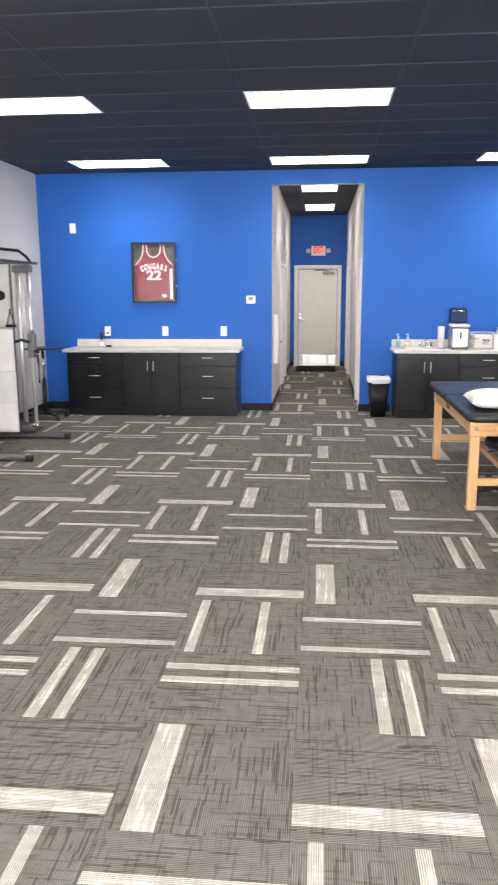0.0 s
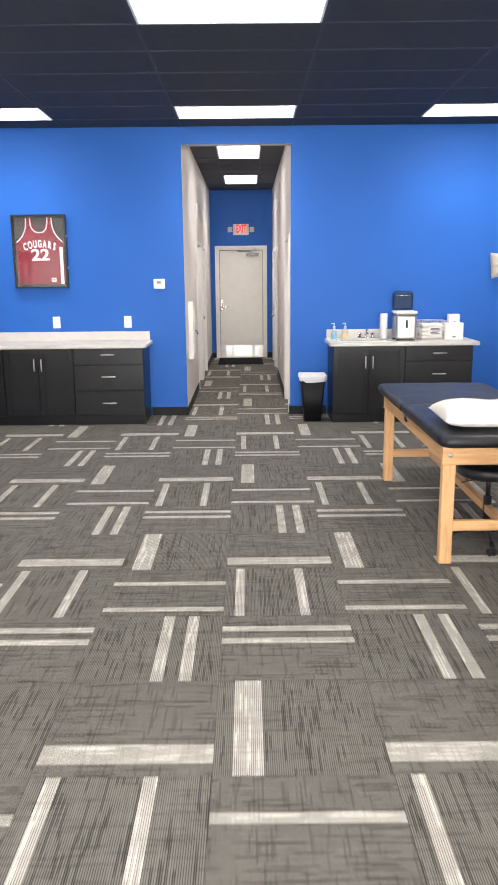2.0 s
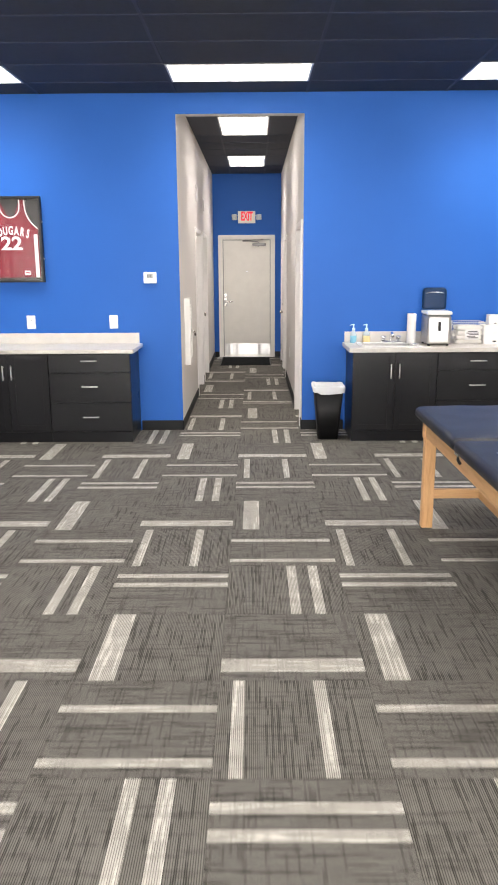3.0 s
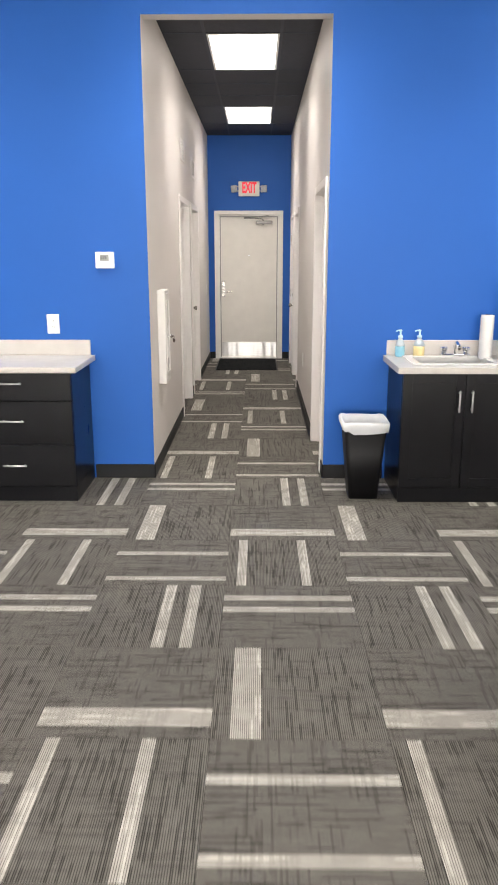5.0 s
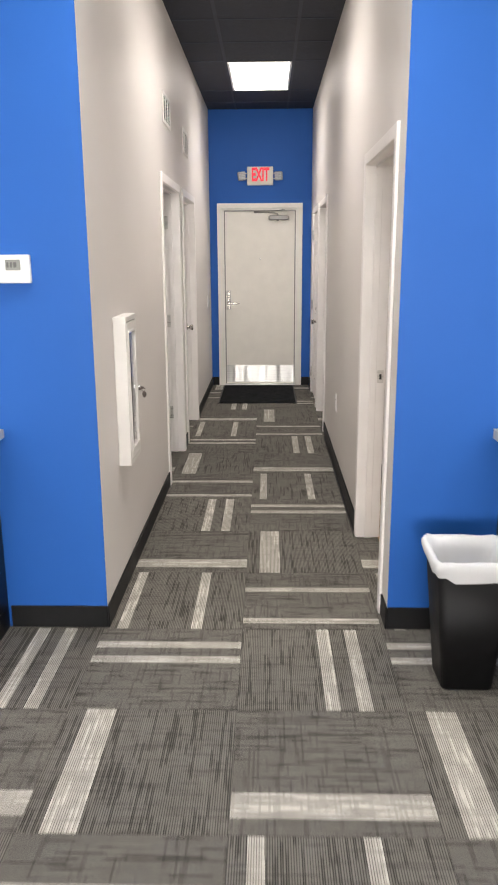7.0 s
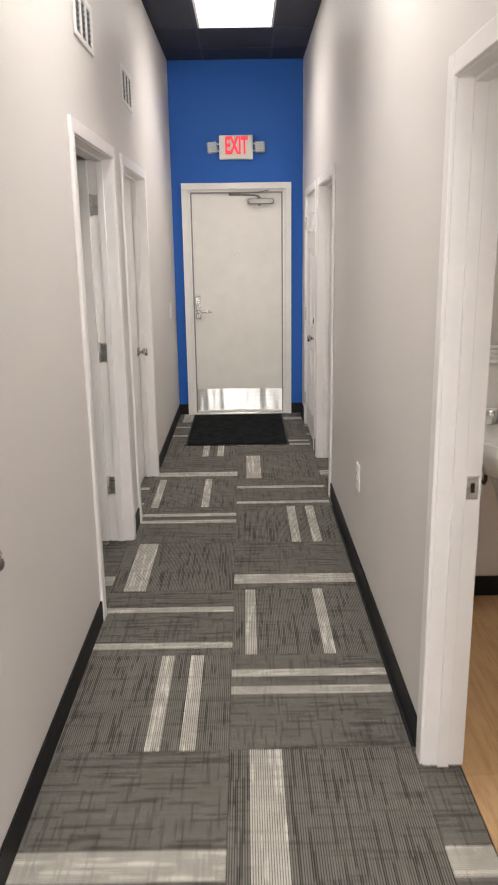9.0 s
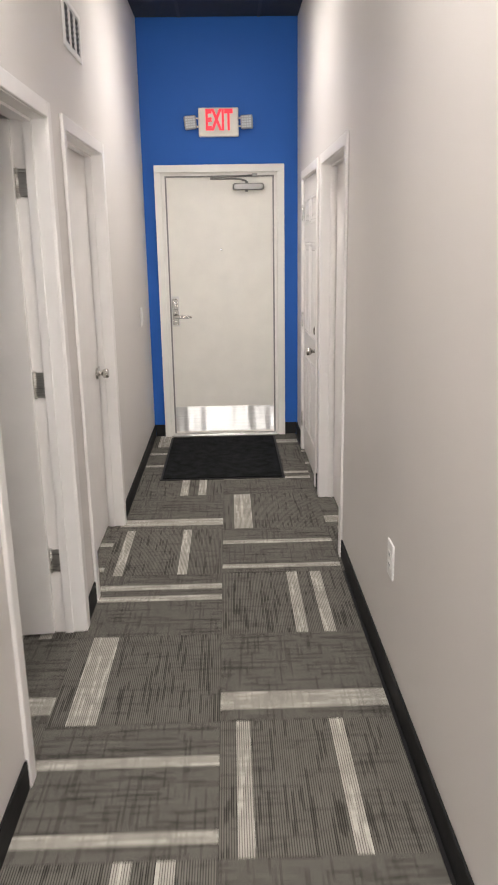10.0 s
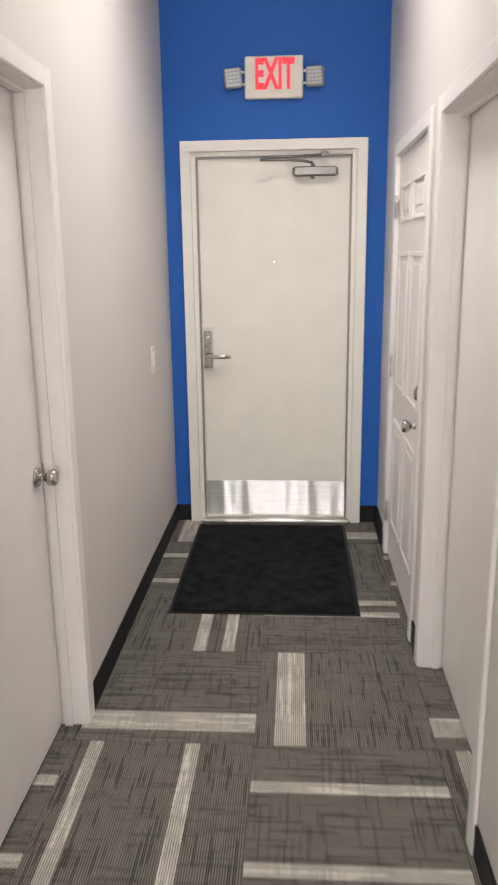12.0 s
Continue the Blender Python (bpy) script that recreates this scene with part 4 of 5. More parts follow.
def tapered(bm, w0, d0, w1, d1, z0, z1, r, inward=0.0, n=5):
    """A rounded rectangular tub; returns its rim loop."""
    loops = []
    for w, d, z in ((w0, d0, z0), (w1, d1, z1)):
        loop = []
        for cx, cy, a0 in ((1, 1, 0), (-1, 1, 90), (-1, -1, 180), (1, -1, 270)):
            for k in range(n):
                a = radians(a0 + 90 * k / (n - 1))
                loop.append(bm.verts.new((cx * (w - r) + r * math.cos(a), cy * (d - r) + r * math.sin(a), z)))
        loops.append(loop)
    m = len(loops[0])
    for i in range(m):
        bm.faces.new((loops[0][i], loops[0][(i + 1) % m], loops[1][(i + 1) % m], loops[1][i])).smooth = True
    return loops


bm = bmesh.new()
lo = tapered(bm, 0.096, 0.098, 0.14, 0.132, 0.0, 0.508, 0.028)
bm.faces.new(lo[0][::-1])
li = tapered(bm, 0.091, 0.093, 0.135, 0.127, 0.012, 0.508, 0.026)
bm.faces.new(li[0])
m_ = len(lo[1])
for i in range(m_):
    bm.faces.new((lo[1][i], lo[1][(i + 1) % m_], li[1][(i + 1) % m_], li[1][i]))
part("tub", bm, BIN_PL, tb)
bm = bmesh.new()
rnd = random.Random(4)
rings = []
for w, d, z, jit in ((0.149, 0.141, 0.470, 0.003), (0.157, 0.148, 0.492, 0.003), (0.159, 0.150, 0.518, 0.002), (0.151, 0.142, 0.531, 0.002), (0.137, 0.128, 0.523, 0.002), (0.122, 0.114, 0.48, 0.002), (0.108, 0.101, 0.40, 0.004), (0.092, 0.086, 0.29, 0.005), (0.07, 0.066, 0.17, 0.006), (0.04, 0.035, 0.12, 0.006)):
    ring = []
    for i in range(44):
        a = 2 * math.pi * i / 44
        ca, sa = math.cos(a), math.sin(a)
        e = 0.32
        x = w * math.copysign(abs(ca) ** e, ca)
        y = d * math.copysign(abs(sa) ** e, sa)
        fold = max(0.0, (0.5 - z) / 0.33) * (0.06 * math.sin(5 * a + 1) + 0.05 * math.sin(11 * a) + 0.03 * math.sin(17 * a + 2)) if len(rings) > 4 else 0.0
        q = 1 + rnd.uniform(-jit, jit) / 0.1 * 0.6 + fold
        hem = 0.014 * math.sin(a - 0.5) + 0.005 * math.sin(5 * a) + 0.003 * math.sin(9 * a + 1) if not rings else (0.004 * math.sin(a - 0.5) + 0.004 * math.sin(3 * a) if len(rings) < 5 else 0.0)
        ring.append(bm.verts.new((x * q, y * q, z + hem + rnd.uniform(-jit, jit) * (2.2 if z < 0.43 else 1))))
    rings.append(ring)
for a_, b_ in zip(rings, rings[1:]):
    for i in range(44):
        bm.faces.new((a_[i], a_[(i + 1) % 44], b_[(i + 1) % 44], b_[i])).smooth = True
bm.faces.new(rings[-1])
part("liner", bm, LINER, tb, "white plastic liner folded over the rim")


# ---- treatment tables ----
def treatment_table(x0, x1, y0, y1, top, over, label):
    """Wooden table: four legs, aprons, end stretchers, two diagonal braces, padded top in two sections."""
    t = thing("treatment_table", label, "treatment table", ((x0 + x1) / 2, (y0 + y1) / 2, 0), "treatment tables")
    w, L = (x1 - x0) / 2, (y1 - y0) / 2
    lw, ld = 0.072, 0.06
    lx, ly = w - over, L - 0.15
    under = top - 0.075
    for sx in (-1, 1):
        for sy in (-1, 1):
            bm = bmesh.new()
            box(bm, sx * lx - lw / 2, sx * lx + lw / 2, sy * ly - ld / 2, sy * ly + ld / 2, 0, under - 0.115, 0.006, 2)
            part("leg", bm, PINE, t, "square pine leg")
    for sy in (-1, 1):
        bm = bmesh.new()
        box(bm, -lx - 0.043, lx + 0.043, sy * (ly + 0.0) - 0.034, sy * (ly + 0.0) + 0.034, under - 0.115, under, 0.004, 2)
        ap = part("end_rail", bm, PINE_X, t, "pine end rail")
        for sx in (-1, 1):
            bm = bmesh.new()
            lathe(bm, [(0.014, 0), (0.014, sy * 0.004), (0.006, sy * 0.006)], (sx * lx, sy * (ly + 0.034), under - 0.058), 14, "Y")
            part("bolt", bm, NICKEL, ap, "round steel bolt head")
        bm = bmesh.new()
        box(bm, -lx + lw / 2, lx - lw / 2, sy * ly - 0.018, sy * ly + 0.018, 0.195, 0.255, 0.004, 2)
        part("stretcher", bm, PINE_X, t, "pine stretcher")
    for sx in (-1, 1):
        bm = bmesh.new()
        box(bm, sx * (lx + 0.02) - 0.018, sx * (lx + 0.02) + 0.018, -ly + 0.035, ly - 0.035, under - 0.10, under, 0.004, 2)
        part("side_rail", bm, PINE_Y, t, "pine side rail")
    bm = bmesh.new()
    box(bm, -0.022, 0.022, -ly + 0.018, ly - 0.018, 0.195, 0.245, 0.004, 2)
    part("long_stretcher", bm, PINE_Y, t, "lengthwise pine stretcher")
    split = 0.05
    for ya, yb in ((-L, split - 0.002), (split + 0.002, L)):
        bm = bmesh.new()
        box(bm, -w, w, ya, yb, under + 0.001, top, 0.033, 4)
        bmesh.ops.subdivide_edges(bm, edges=[e for e in bm.edges if e.calc_length() > 0.3], cuts=22, use_grid_fill=True)
        for v in bm.verts:        # slight crown, puckered edges
            u, q = v.co.x / w, (2 * v.co.y - ya - yb) / (yb - ya)
            if v.co.z > under + 0.03:
                v.co.z += 0.008 * (1 - u * u) * (1 - q ** 4) - 0.006 * abs(q) ** 6 + 0.003 * noise.noise(v.co * 6)
            v.co.x += 0.004 * noise.noise(v.co * 7 + Vector((0, 0, 9)))
            r, far = 0.085, L - abs(v.co.y)        # corners of the table rounded in plan
            dx, dy = abs(v.co.x) - (w - r), r - far
            if dx > 0 and dy > 0:
                k = max(dx, dy) / math.hypot(dx, dy)
                v.co.x = math.copysign(w - r + dx * k, v.co.x)
                v.co.y = math.copysign(L - r + dy * k, v.co.y)
        part("cushion", bm, VINYL, t, "padded dark vinyl section")
    bm = bmesh.new()
    box(bm, -w + 0.02, -w + 0.11, split - 0.05, split + 0.03, under - 0.014, under - 0.002, 0.003)
    part("hinge_plate", bm, CHROME, t, "bright hinge plate")
    bm = bmesh.new()
    tube(bm, [(-w + 0.03, split - 0.02, under - 0.014), (-w + 0.025, split - 0.03, under - 0.03), (-w + 0.03, split - 0.06, under - 0.042)], 0.008, 8)
    part("catch", bm, BLACK_PL, t, "black catch")
    return t


treatment_table(1.17, 2.03, 1.14, 3.24, 0.778, 0.085, "pine treatment table with padded dark navy vinyl top")
treatment_table(1.335, 2.23, -2.02, 0.17, 0.735, 0.08, "second pine treatment table with dark vinyl top")


def cushion_shape(length, depth, height, blunt=3.2):
    """A stuffed cushion lying flat: sewn edge, puffed faces, soft wrinkles."""
    bm = bmesh.new()
    nu, nv = 40, 24
    grid = {}
    for side in (1, -1):
        for i in range(nu + 1):
            for j in range(nv + 1):
                u, v = 2 * i / nu - 1, 2 * j / nv - 1
                edge = i in (0, nu) or j in (0, nv)
                if edge and side < 0:
                    grid[side, i, j] = grid[1, i, j]
                    continue
                pinch = 1 - 0.10 * (1 - v * v) * u ** 8 * 0.6
                x = u * length / 2 * pinch + 0.012 * v * u
                y = v * depth / 2 * (1 - 0.42 / blunt * (abs(u) ** 6)) * (1 - 0.05 * (1 - u * u))
                puff = ((1 - abs(u) ** blunt) * (1 - abs(v) ** 2.4)) ** 0.5 if not edge else 0
                wr = noise.noise(Vector((u * 2.6, v * 2.2, side * 3))) * 0.012 + noise.noise(Vector((u * 7, v * 5, side * 5))) * 0.004
                z = height * 0.42 + side * (height * (0.58 if side > 0 else 0.42) * puff + (wr * puff if side > 0 else 0))
                grid[side, i, j] = bm.verts.new((x, y, z))
        for i in range(nu):
            for j in range(nv):
                q = [grid[side, i, j], grid[side, i + 1, j], grid[side, i + 1, j + 1], grid[side, i, j + 1]]
                bm.faces.new(q if side > 0 else q[::-1]).smooth = True
    return bm


def pillow(at, length, depth, height, turn, label):
    p = solid("pillow", cushion_shape(length, depth, height, 7.0), PILLOW, label, "pillow")
    p.matrix_basis = pose(*at, 0, 0, turn)
    return p


pillow((1.63, 1.43, 0.785), 0.83, 0.49, 0.135, -4, "plump white pillow lying across treatment table")


# ---- wheeled stools ----
def caster(parent, x, y, r, mat=None, ring=False):
    bm = bmesh.new()
    for s in (-1, 1):
        lathe(bm, [(r * 0.3, s * 0.004), (r, s * 0.006), (r, s * 0.02), (r * 0.7, s * 0.023)], (x, y, r), 16, "X")
    cyl(bm, (x, y, r), (x, y, 2.3 * r), 0.007, n=8)
    box(bm, x - 0.012, x + 0.012, y - r * 0.7, y + r * 0.7, r * 1.5, r * 2.1, 0.004)
    c = part("caster", bm, mat or BLACK_PL, parent, "black twin-wheel caster")
    if ring:
        bm = bmesh.new()
        for s in (-1, 1):
            lathe(bm, [(r * 0.95, s * 0.0205), (r * 0.95, s * 0.026), (r * 0.62, s * 0.026), (r * 0.6, s * 0.0235)], (x, y, r), 20, "X")
        part("rim", bm, WHITE_PL, c, "white wheel ring")
    return c


def stool(x, y, seat, turn, label, ring=False):
    s = thing("rolling_stool", label, "stool", (x, y, 0), "rolling stools", turn=turn)
    bm = bmesh.new()
    lathe(bm, [(0.12, seat - 0.085), (0.175, seat - 0.08), (0.19, seat - 0.06), (0.19, seat - 0.025), (0.175, seat - 0.006), (0.12, seat), (0.02, seat)], n=36)
    part("seat", bm, VINYL, s, "round black vinyl seat")
    bm = bmesh.new()
    cyl(bm, (0, 0, 0.07), (0, 0, 0.30), 0.026)
    part("column", bm, BLACK_PL, s)
    bm = bmesh.new()
    cyl(bm, (0, 0, 0.30), (0, 0, seat - 0.08), 0.016)
    part("piston", bm, BLACK_PL, s, "black gas piston")
    bm = bmesh.new()
    box(bm, -0.08, 0.08, -0.05, 0.05, seat - 0.11, seat - 0.086, 0.005)
    tube(bm, [(0.05, 0, seat - 0.1), (0.13, 0.02, seat - 0.105), (0.19, 0.03, seat - 0.11)], 0.005, 6)
    part("mechanism", bm, BLACK_PL, s)
    for k in range(5):
        a = 2 * math.pi * k / 5
        c, q = math.cos(a), math.sin(a)
        bm = bmesh.new()
        tube(bm, [(0.02 * c, 0.02 * q, 0.085), (0.12 * c, 0.12 * q, 0.092), (0.22 * c, 0.22 * q, 0.075), (0.255 * c, 0.255 * q, 0.062)], 0.016, 8)
        part("base_arm", bm, BLACK_PL, s)
        caster(s, 0.255 * c, 0.255 * q, 0.026, ring=ring)
    return s


stool(1.60, 1.63, 0.51, 189, "black round rolling stool under treatment table")
stool(1.53, -0.24, 0.46, 180 + 8, "black rolling stool with white-ringed casters under table", True)


# ---- large room: things along the walls ----
# wheeled cart beside the treatment table
ct = thing("utility_cart", "white metal rolling cart with open shelves beside treatment table", "cart", (1.625, 0.31, 0))
CW, CD = 0.205, 0.185
for sx in (-1, 1):
    for sy in (-1, 1):
        bm = bmesh.new()
        box(bm, sx * CW - 0.015, sx * CW + 0.015, sy * CD - 0.015, sy * CD + 0.015, 0.075, 0.745, 0.004, 2)
        part("post", bm, WHITE_METAL, ct, "square white post")
        caster(ct, sx * CW, sy * CD, 0.026)
for z in (0.15, 0.40, 0.70):
    bm = bmesh.new()
    box(bm, -CW + 0.017, CW - 0.017, -CD + 0.017, CD - 0.017, z, z + 0.012, 0.003)
    for q in ((-CW + 0.017, CW - 0.017, -CD - 0.012, -CD + 0.004), (-CW + 0.017, CW - 0.017, CD - 0.004, CD + 0.012)):
        box(bm, *q, z - 0.012, z + 0.03, 0.003)
    for q in ((-CW - 0.012, -CW + 0.004, -CD + 0.017, CD - 0.017), (CW - 0.004, CW + 0.012, -CD + 0.017, CD - 0.017)):
        box(bm, *q, z - 0.012, z + 0.03, 0.003)
    part("shelf", bm, WHITE_METAL, ct, "white tray shelf")
bm = bmesh.new()
tube(bm, [(-CW, -CD, 0.73), (-CW, -CD, 0.75), (-CW, -CD + 0.03, 0.762), (-CW, CD - 0.03, 0.762), (-CW, CD, 0.75), (-CW, CD, 0.73)], 0.011)
part("rail", bm, WHITE_METAL, ct, "white push rail")

bc = thing("storage_case", "black case with white illegible print on cart", "case", (1.61, 0.335, 0.7125))
bm = bmesh.new()
box(bm, -0.15, 0.15, -0.14, 0.14, 0, 0.17, 0.012, 3)
part("case", bm, BLACK_PL, bc)
bm = bmesh.new()
for k, w in enumerate((0.018, 0.012, 0.02, 0.014, 0.02, 0.012, 0.018)):
    x = -0.12 + k * 0.03
    box(bm, x, x + w, -0.1415, -0.1402, 0.045, 0.062)
part("print", bm, WHITE_PL, bc, "white illegible lettering")
bm = bmesh.new()
for k in range(4):
    y = -0.1 + k * 0.045
    box(bm, -0.1515, -0.1502, y, y + 0.02, 0.045, 0.062)
part("print_side", bm, WHITE_PL, bc)
rb = thing("massage_ball", "dark red rubber ball resting on black case", "ball", (1.58, 0.28, 0.8825))
bm = bmesh.new()
lathe(bm, [(0.004, 0), (0.022, 0.005), (0.036, 0.02), (0.042, 0.042), (0.036, 0.064), (0.022, 0.079), (0.004, 0.084)], n=20)
part("ball", bm, RED_PL, rb)
bm = bmesh.new()
lathe(bm, [(0.0425, 0.038), (0.0435, 0.042), (0.0425, 0.046)], n=20)
part("seam", bm, WHITE_PL, rb, "pale seam")
sb = thing("ankle_strap", "black and red strap lying on lower cart shelf", "strap", (1.47, 0.40, 0.163))
bm = bmesh.new()
box(bm, -0.10, 0.12, -0.08, 0.06, 0, 0.03, 0.012, 3)
part("strap", bm, BLACK_PL, sb)
bm = bmesh.new()
box(bm, -0.05, 0.0, -0.03, 0.02, 0.0302, 0.046, 0.007, 3)
part("buckle", bm, RED_PL, sb, "red buckle")

# terry pads on a wall hook
hp = thing("hanging_pads", "two beige terry pads with white ties hung on wall", "pads", (3.06, YB, 1.72))
for dx, w, tw, out in ((-0.045, 0.20, 5, -0.006), (0.105, 0.17, -7, -0.02)):
    bm = cushion_shape(0.275, w, 0.12, 4.5)
    pd = part("pad", bm, PAD, hp, "soft beige pad")
    pd.matrix_basis = pose(dx, out, 0, 90, 0, 0) @ pose(0, 0, 0, 0, 0, 90 + tw)
for x, ph in ((0.02, 0.0), (0.055, 1.3)):
    bm = bmesh.new()
    tube(bm, [(x + 0.012 * math.sin(k * 0.7 + ph), -0.05, -0.13 - 0.024 * k) for k in range(10)], 0.005, 6)
    part("tie", bm, WHITE_CLOTH, hp, "white cotton tie")
bm = bmesh.new()
cyl(bm, (0.02, -0.001, 0.06), (0.02, -0.10, 0.075), 0.006, n=8)
part("hook", bm, CHROME, hp)

# dark wheeled hamper
hm = thing("laundry_bin", "dark navy lidded bin standing against blue wall", "bin", (3.36, 5.78, 0))
bm = bmesh.new()
box(bm, -0.22, 0.22, -0.25, 0.25, 0.02, 0.80, 0.03, 3)
part("tub", bm, NAVY, hm)
bm = bmesh.new()
box(bm, -0.235, 0.235, -0.265, 0.265, 0.801, 0.85, 0.015, 3)
part("lid", bm, NAVY, hm, "navy lid")
bm = bmesh.new()
box(bm, -0.21, -0.05, -0.22, -0.06, 0.8505, 0.872, 0.008, 2)
solid("folded_towel", bm, PILLOW, "small folded white towel on navy bin lid", "towel", at=(3.36, 5.78, 0))

# height-adjustable side table
st = thing("side_table", "black pedestal side table with steel column beside cabinets", "table", (-3.56, 5.20, 0))
bm = bmesh.new()
box(bm, -0.19, 0.24, -0.20, 0.20, 0.93, 0.948, 0.006, 2)
part("tray_top", bm, BLACK_PL, st, "thin black tray top")
bm = bmesh.new()
cyl(bm, (0, 0, 0.52), (0, 0, 0.93), 0.022)
part("upper_column", bm, CHROME, st, "bright steel column")
bm = bmesh.new()
cyl(bm, (0, 0, 0.06), (0, 0, 0.52), 0.03)
part("lower_column", bm, BLACK_PL, st)
for k, (c, q) in enumerate(((0.22, -0.18), (0.22, 0.18), (-0.20, -0.18), (-0.20, 0.18))):
    bm = bmesh.new()
    tube(bm, [(0, 0, 0.085), (c * 0.6, q * 0.6, 0.088), (c, q, 0.07)], 0.022, 8)
    part("foot", bm, BLACK_PL, st)
    caster(st, c, q, 0.024)

# cable exercise machine
gm = thing("cable_machine", "steel cable exercise machine with weight stack against white wall", "gym machine", (-3.30, 3.42, 0))


def gpart(name, mat, fn, label=""):
    bm = bmesh.new()
    fn(bm)
    return part(name, bm, mat, gm, label)


for yy in (0.45, -0.73):
    gpart("base_foot", FOOT, lambda b: box(b, -0.45, 0.50, yy - 0.035, yy + 0.035, 0.012, 0.062, 0.014, 3), "grey steel foot")
    gpart("foot_pad", BLACK_PL, lambda b: box(b, 0.44, 0.515, yy - 0.037, yy + 0.037, 0.0, 0.064, 0.014, 3))
    gpart("guide_post", SILVER, lambda b: cyl(b, (0.05, yy + 0.18, 0.072), (0.05, yy + 0.18, 1.93), 0.024), "chrome post")
    gpart("guide_post", SILVER, lambda b: cyl(b, (-0.075, yy + 0.18, 0.16), (-0.075, yy + 0.18, 1.93), 0.03), "chrome post")
    gpart("post_bracket", CARRIAGE, lambda b: box(b, -0.12, 0.09, yy + 0.13, yy + 0.23, 1.885, 1.965, 0.008, 2))
    gpart("post_base", DARK_METAL, lambda b: box(b, -0.13, 0.10, yy - 0.03, yy + 0.24, 0.0725, 0.10, 0.006, 2))
    gpart("carriage", CARRIAGE, lambda b: box(b, 0.012, 0.095, yy + 0.13, yy + 0.23, 0.92, 1.20, 0.012, 3), "grey sliding carriage")
    gpart("collar", CHROME, lambda b: (cyl(b, (0.05, yy + 0.18, 1.20), (0.05, yy + 0.18, 1.235), 0.034), cyl(b, (0.05, yy + 0.18, 0.10), (0.05, yy + 0.18, 0.135), 0.04)), "bright post collar")
    gpart("adjusting_knob", BLACK_PL, lambda b: (cyl(b, (0.09, yy + 0.13, 1.0), (0.13, yy + 0.11, 1.0), 0.014), cyl(b, (0.13, yy + 0.11, 1.0), (0.145, yy + 0.10, 1.0), 0.024)), "black pull knob")
    gpart("pulley_arm", BLACK_PL, lambda b: tube(b, [(0.05, yy + 0.12, 1.10), (-0.04, yy + 0.09, 1.13), (-0.12, yy + 0.05, 1.10)], 0.018, 8))
    gpart("strap_handle", BLACK_PL, lambda b: tube(b, [(0.10, yy + 0.2, 0.95), (0.11, yy + 0.2, 0.85), (0.105, yy + 0.2, 0.62)], 0.012, 8), "black hanging grip")
gpart("top_beam", DARK_METAL, lambda b: box(b, -0.10, 0.16, -0.85, 0.68, 1.972, 2.0, 0.012, 3), "charcoal top beam")
gpart("chin_bar", BLACK_PL, lambda b: tube(b, [(0.10, 0.60, 2.0), (0.06, 0.58, 2.06), (0.0, 0.52, 2.12), (-0.1, 0.45, 2.13), (-0.12, -0.6, 2.13), (0.0, -0.75, 2.1), (0.1, -0.8, 2.0)], 0.017, 10), "black pull-up bar")
gpart("rear_upright", DARK_METAL, lambda b: box(b, -0.50, -0.43, 0.28, 0.36, 0.072, 1.968, 0.008, 2))
gpart("rear_upright", DARK_METAL, lambda b: box(b, -0.50, -0.43, -0.60, -0.52, 0.072, 1.968, 0.008, 2))
gpart("rear_beam", DARK_METAL, lambda b: box(b, -0.50, -0.10, 0.30, 0.35, 1.968, 2.0, 0.006, 2))
gpart("weight_shroud", SHROUD, lambda b: box(b, -0.42, -0.005, 0.245, 0.26, 0.11, 0.80, 0.004, 1), "grey stack cover")
gpart("shroud_label", WHITE_METAL, lambda b: box(b, -0.30, -0.03, 0.240, 0.2445, 0.14, 0.44, 0.002, 1), "pale panel on the stack cover")
gpart("shroud_top", WHITE_METAL, lambda b: box(b, -0.42, -0.012, 0.245, 0.26, 0.803, 1.26, 0.004, 1), "white stack cover")
gpart("shroud_back", WHITE_METAL, lambda b: box(b, -0.42, -0.03, 0.68, 0.69, 1.263, 1.966, 0.003, 1), "pale grey upper cover")
gpart("shroud_edge", DARK_METAL, lambda b: box(b, -0.004, 0.006, 0.240, 0.262, 0.0725, 1.966, 0.002, 1), "dark edge profile")
for k in range(14):
    gpart("weight_plate", DARK_METAL, lambda b: box(b, -0.38, -0.14, 0.30, 0.50, 0.11 + k * 0.042, 0.149 + k * 0.042, 0.004, 1), "steel weight plate")
gpart("cable", BLACK_PL, lambda b: cyl(b, (-0.26, 0.42, 0.7), (-0.26, 0.42, 1.97), 0.004, n=6))
gpart("cable", BLACK_PL, lambda b: cyl(b, (-0.16, 0.60, 1.47), (-0.16, 0.60, 1.97), 0.004, n=6))
hd = gpart("d_handle", BLACK_PL, lambda b: cyl(b, (-0.235, 0.60, 1.285), (-0.115, 0.60, 1.285), 0.016, n=12), "black foam grip of a cable handle")
bm = bmesh.new()
for x in (-0.225, -0.125):
    cyl(bm, (x, 0.60, 1.285), (-0.175, 0.60, 1.455), 0.006, n=6)
lathe(bm, [(0.008, 1.455), (0.014, 1.465), (0.008, 1.478)], (-0.175, 0.60, 0), 10)
part("handle_straps", bm, BLACK_PL, hd)
gpart("pulley", BLACK_PL, lambda b: lathe(b, [(0.05, -0.012), (0.055, -0.01), (0.045, 0.0), (0.055, 0.01), (0.05, 0.012)], (-0.27, 0.58, 1.63), 20, "Y"), "black cable pulley")


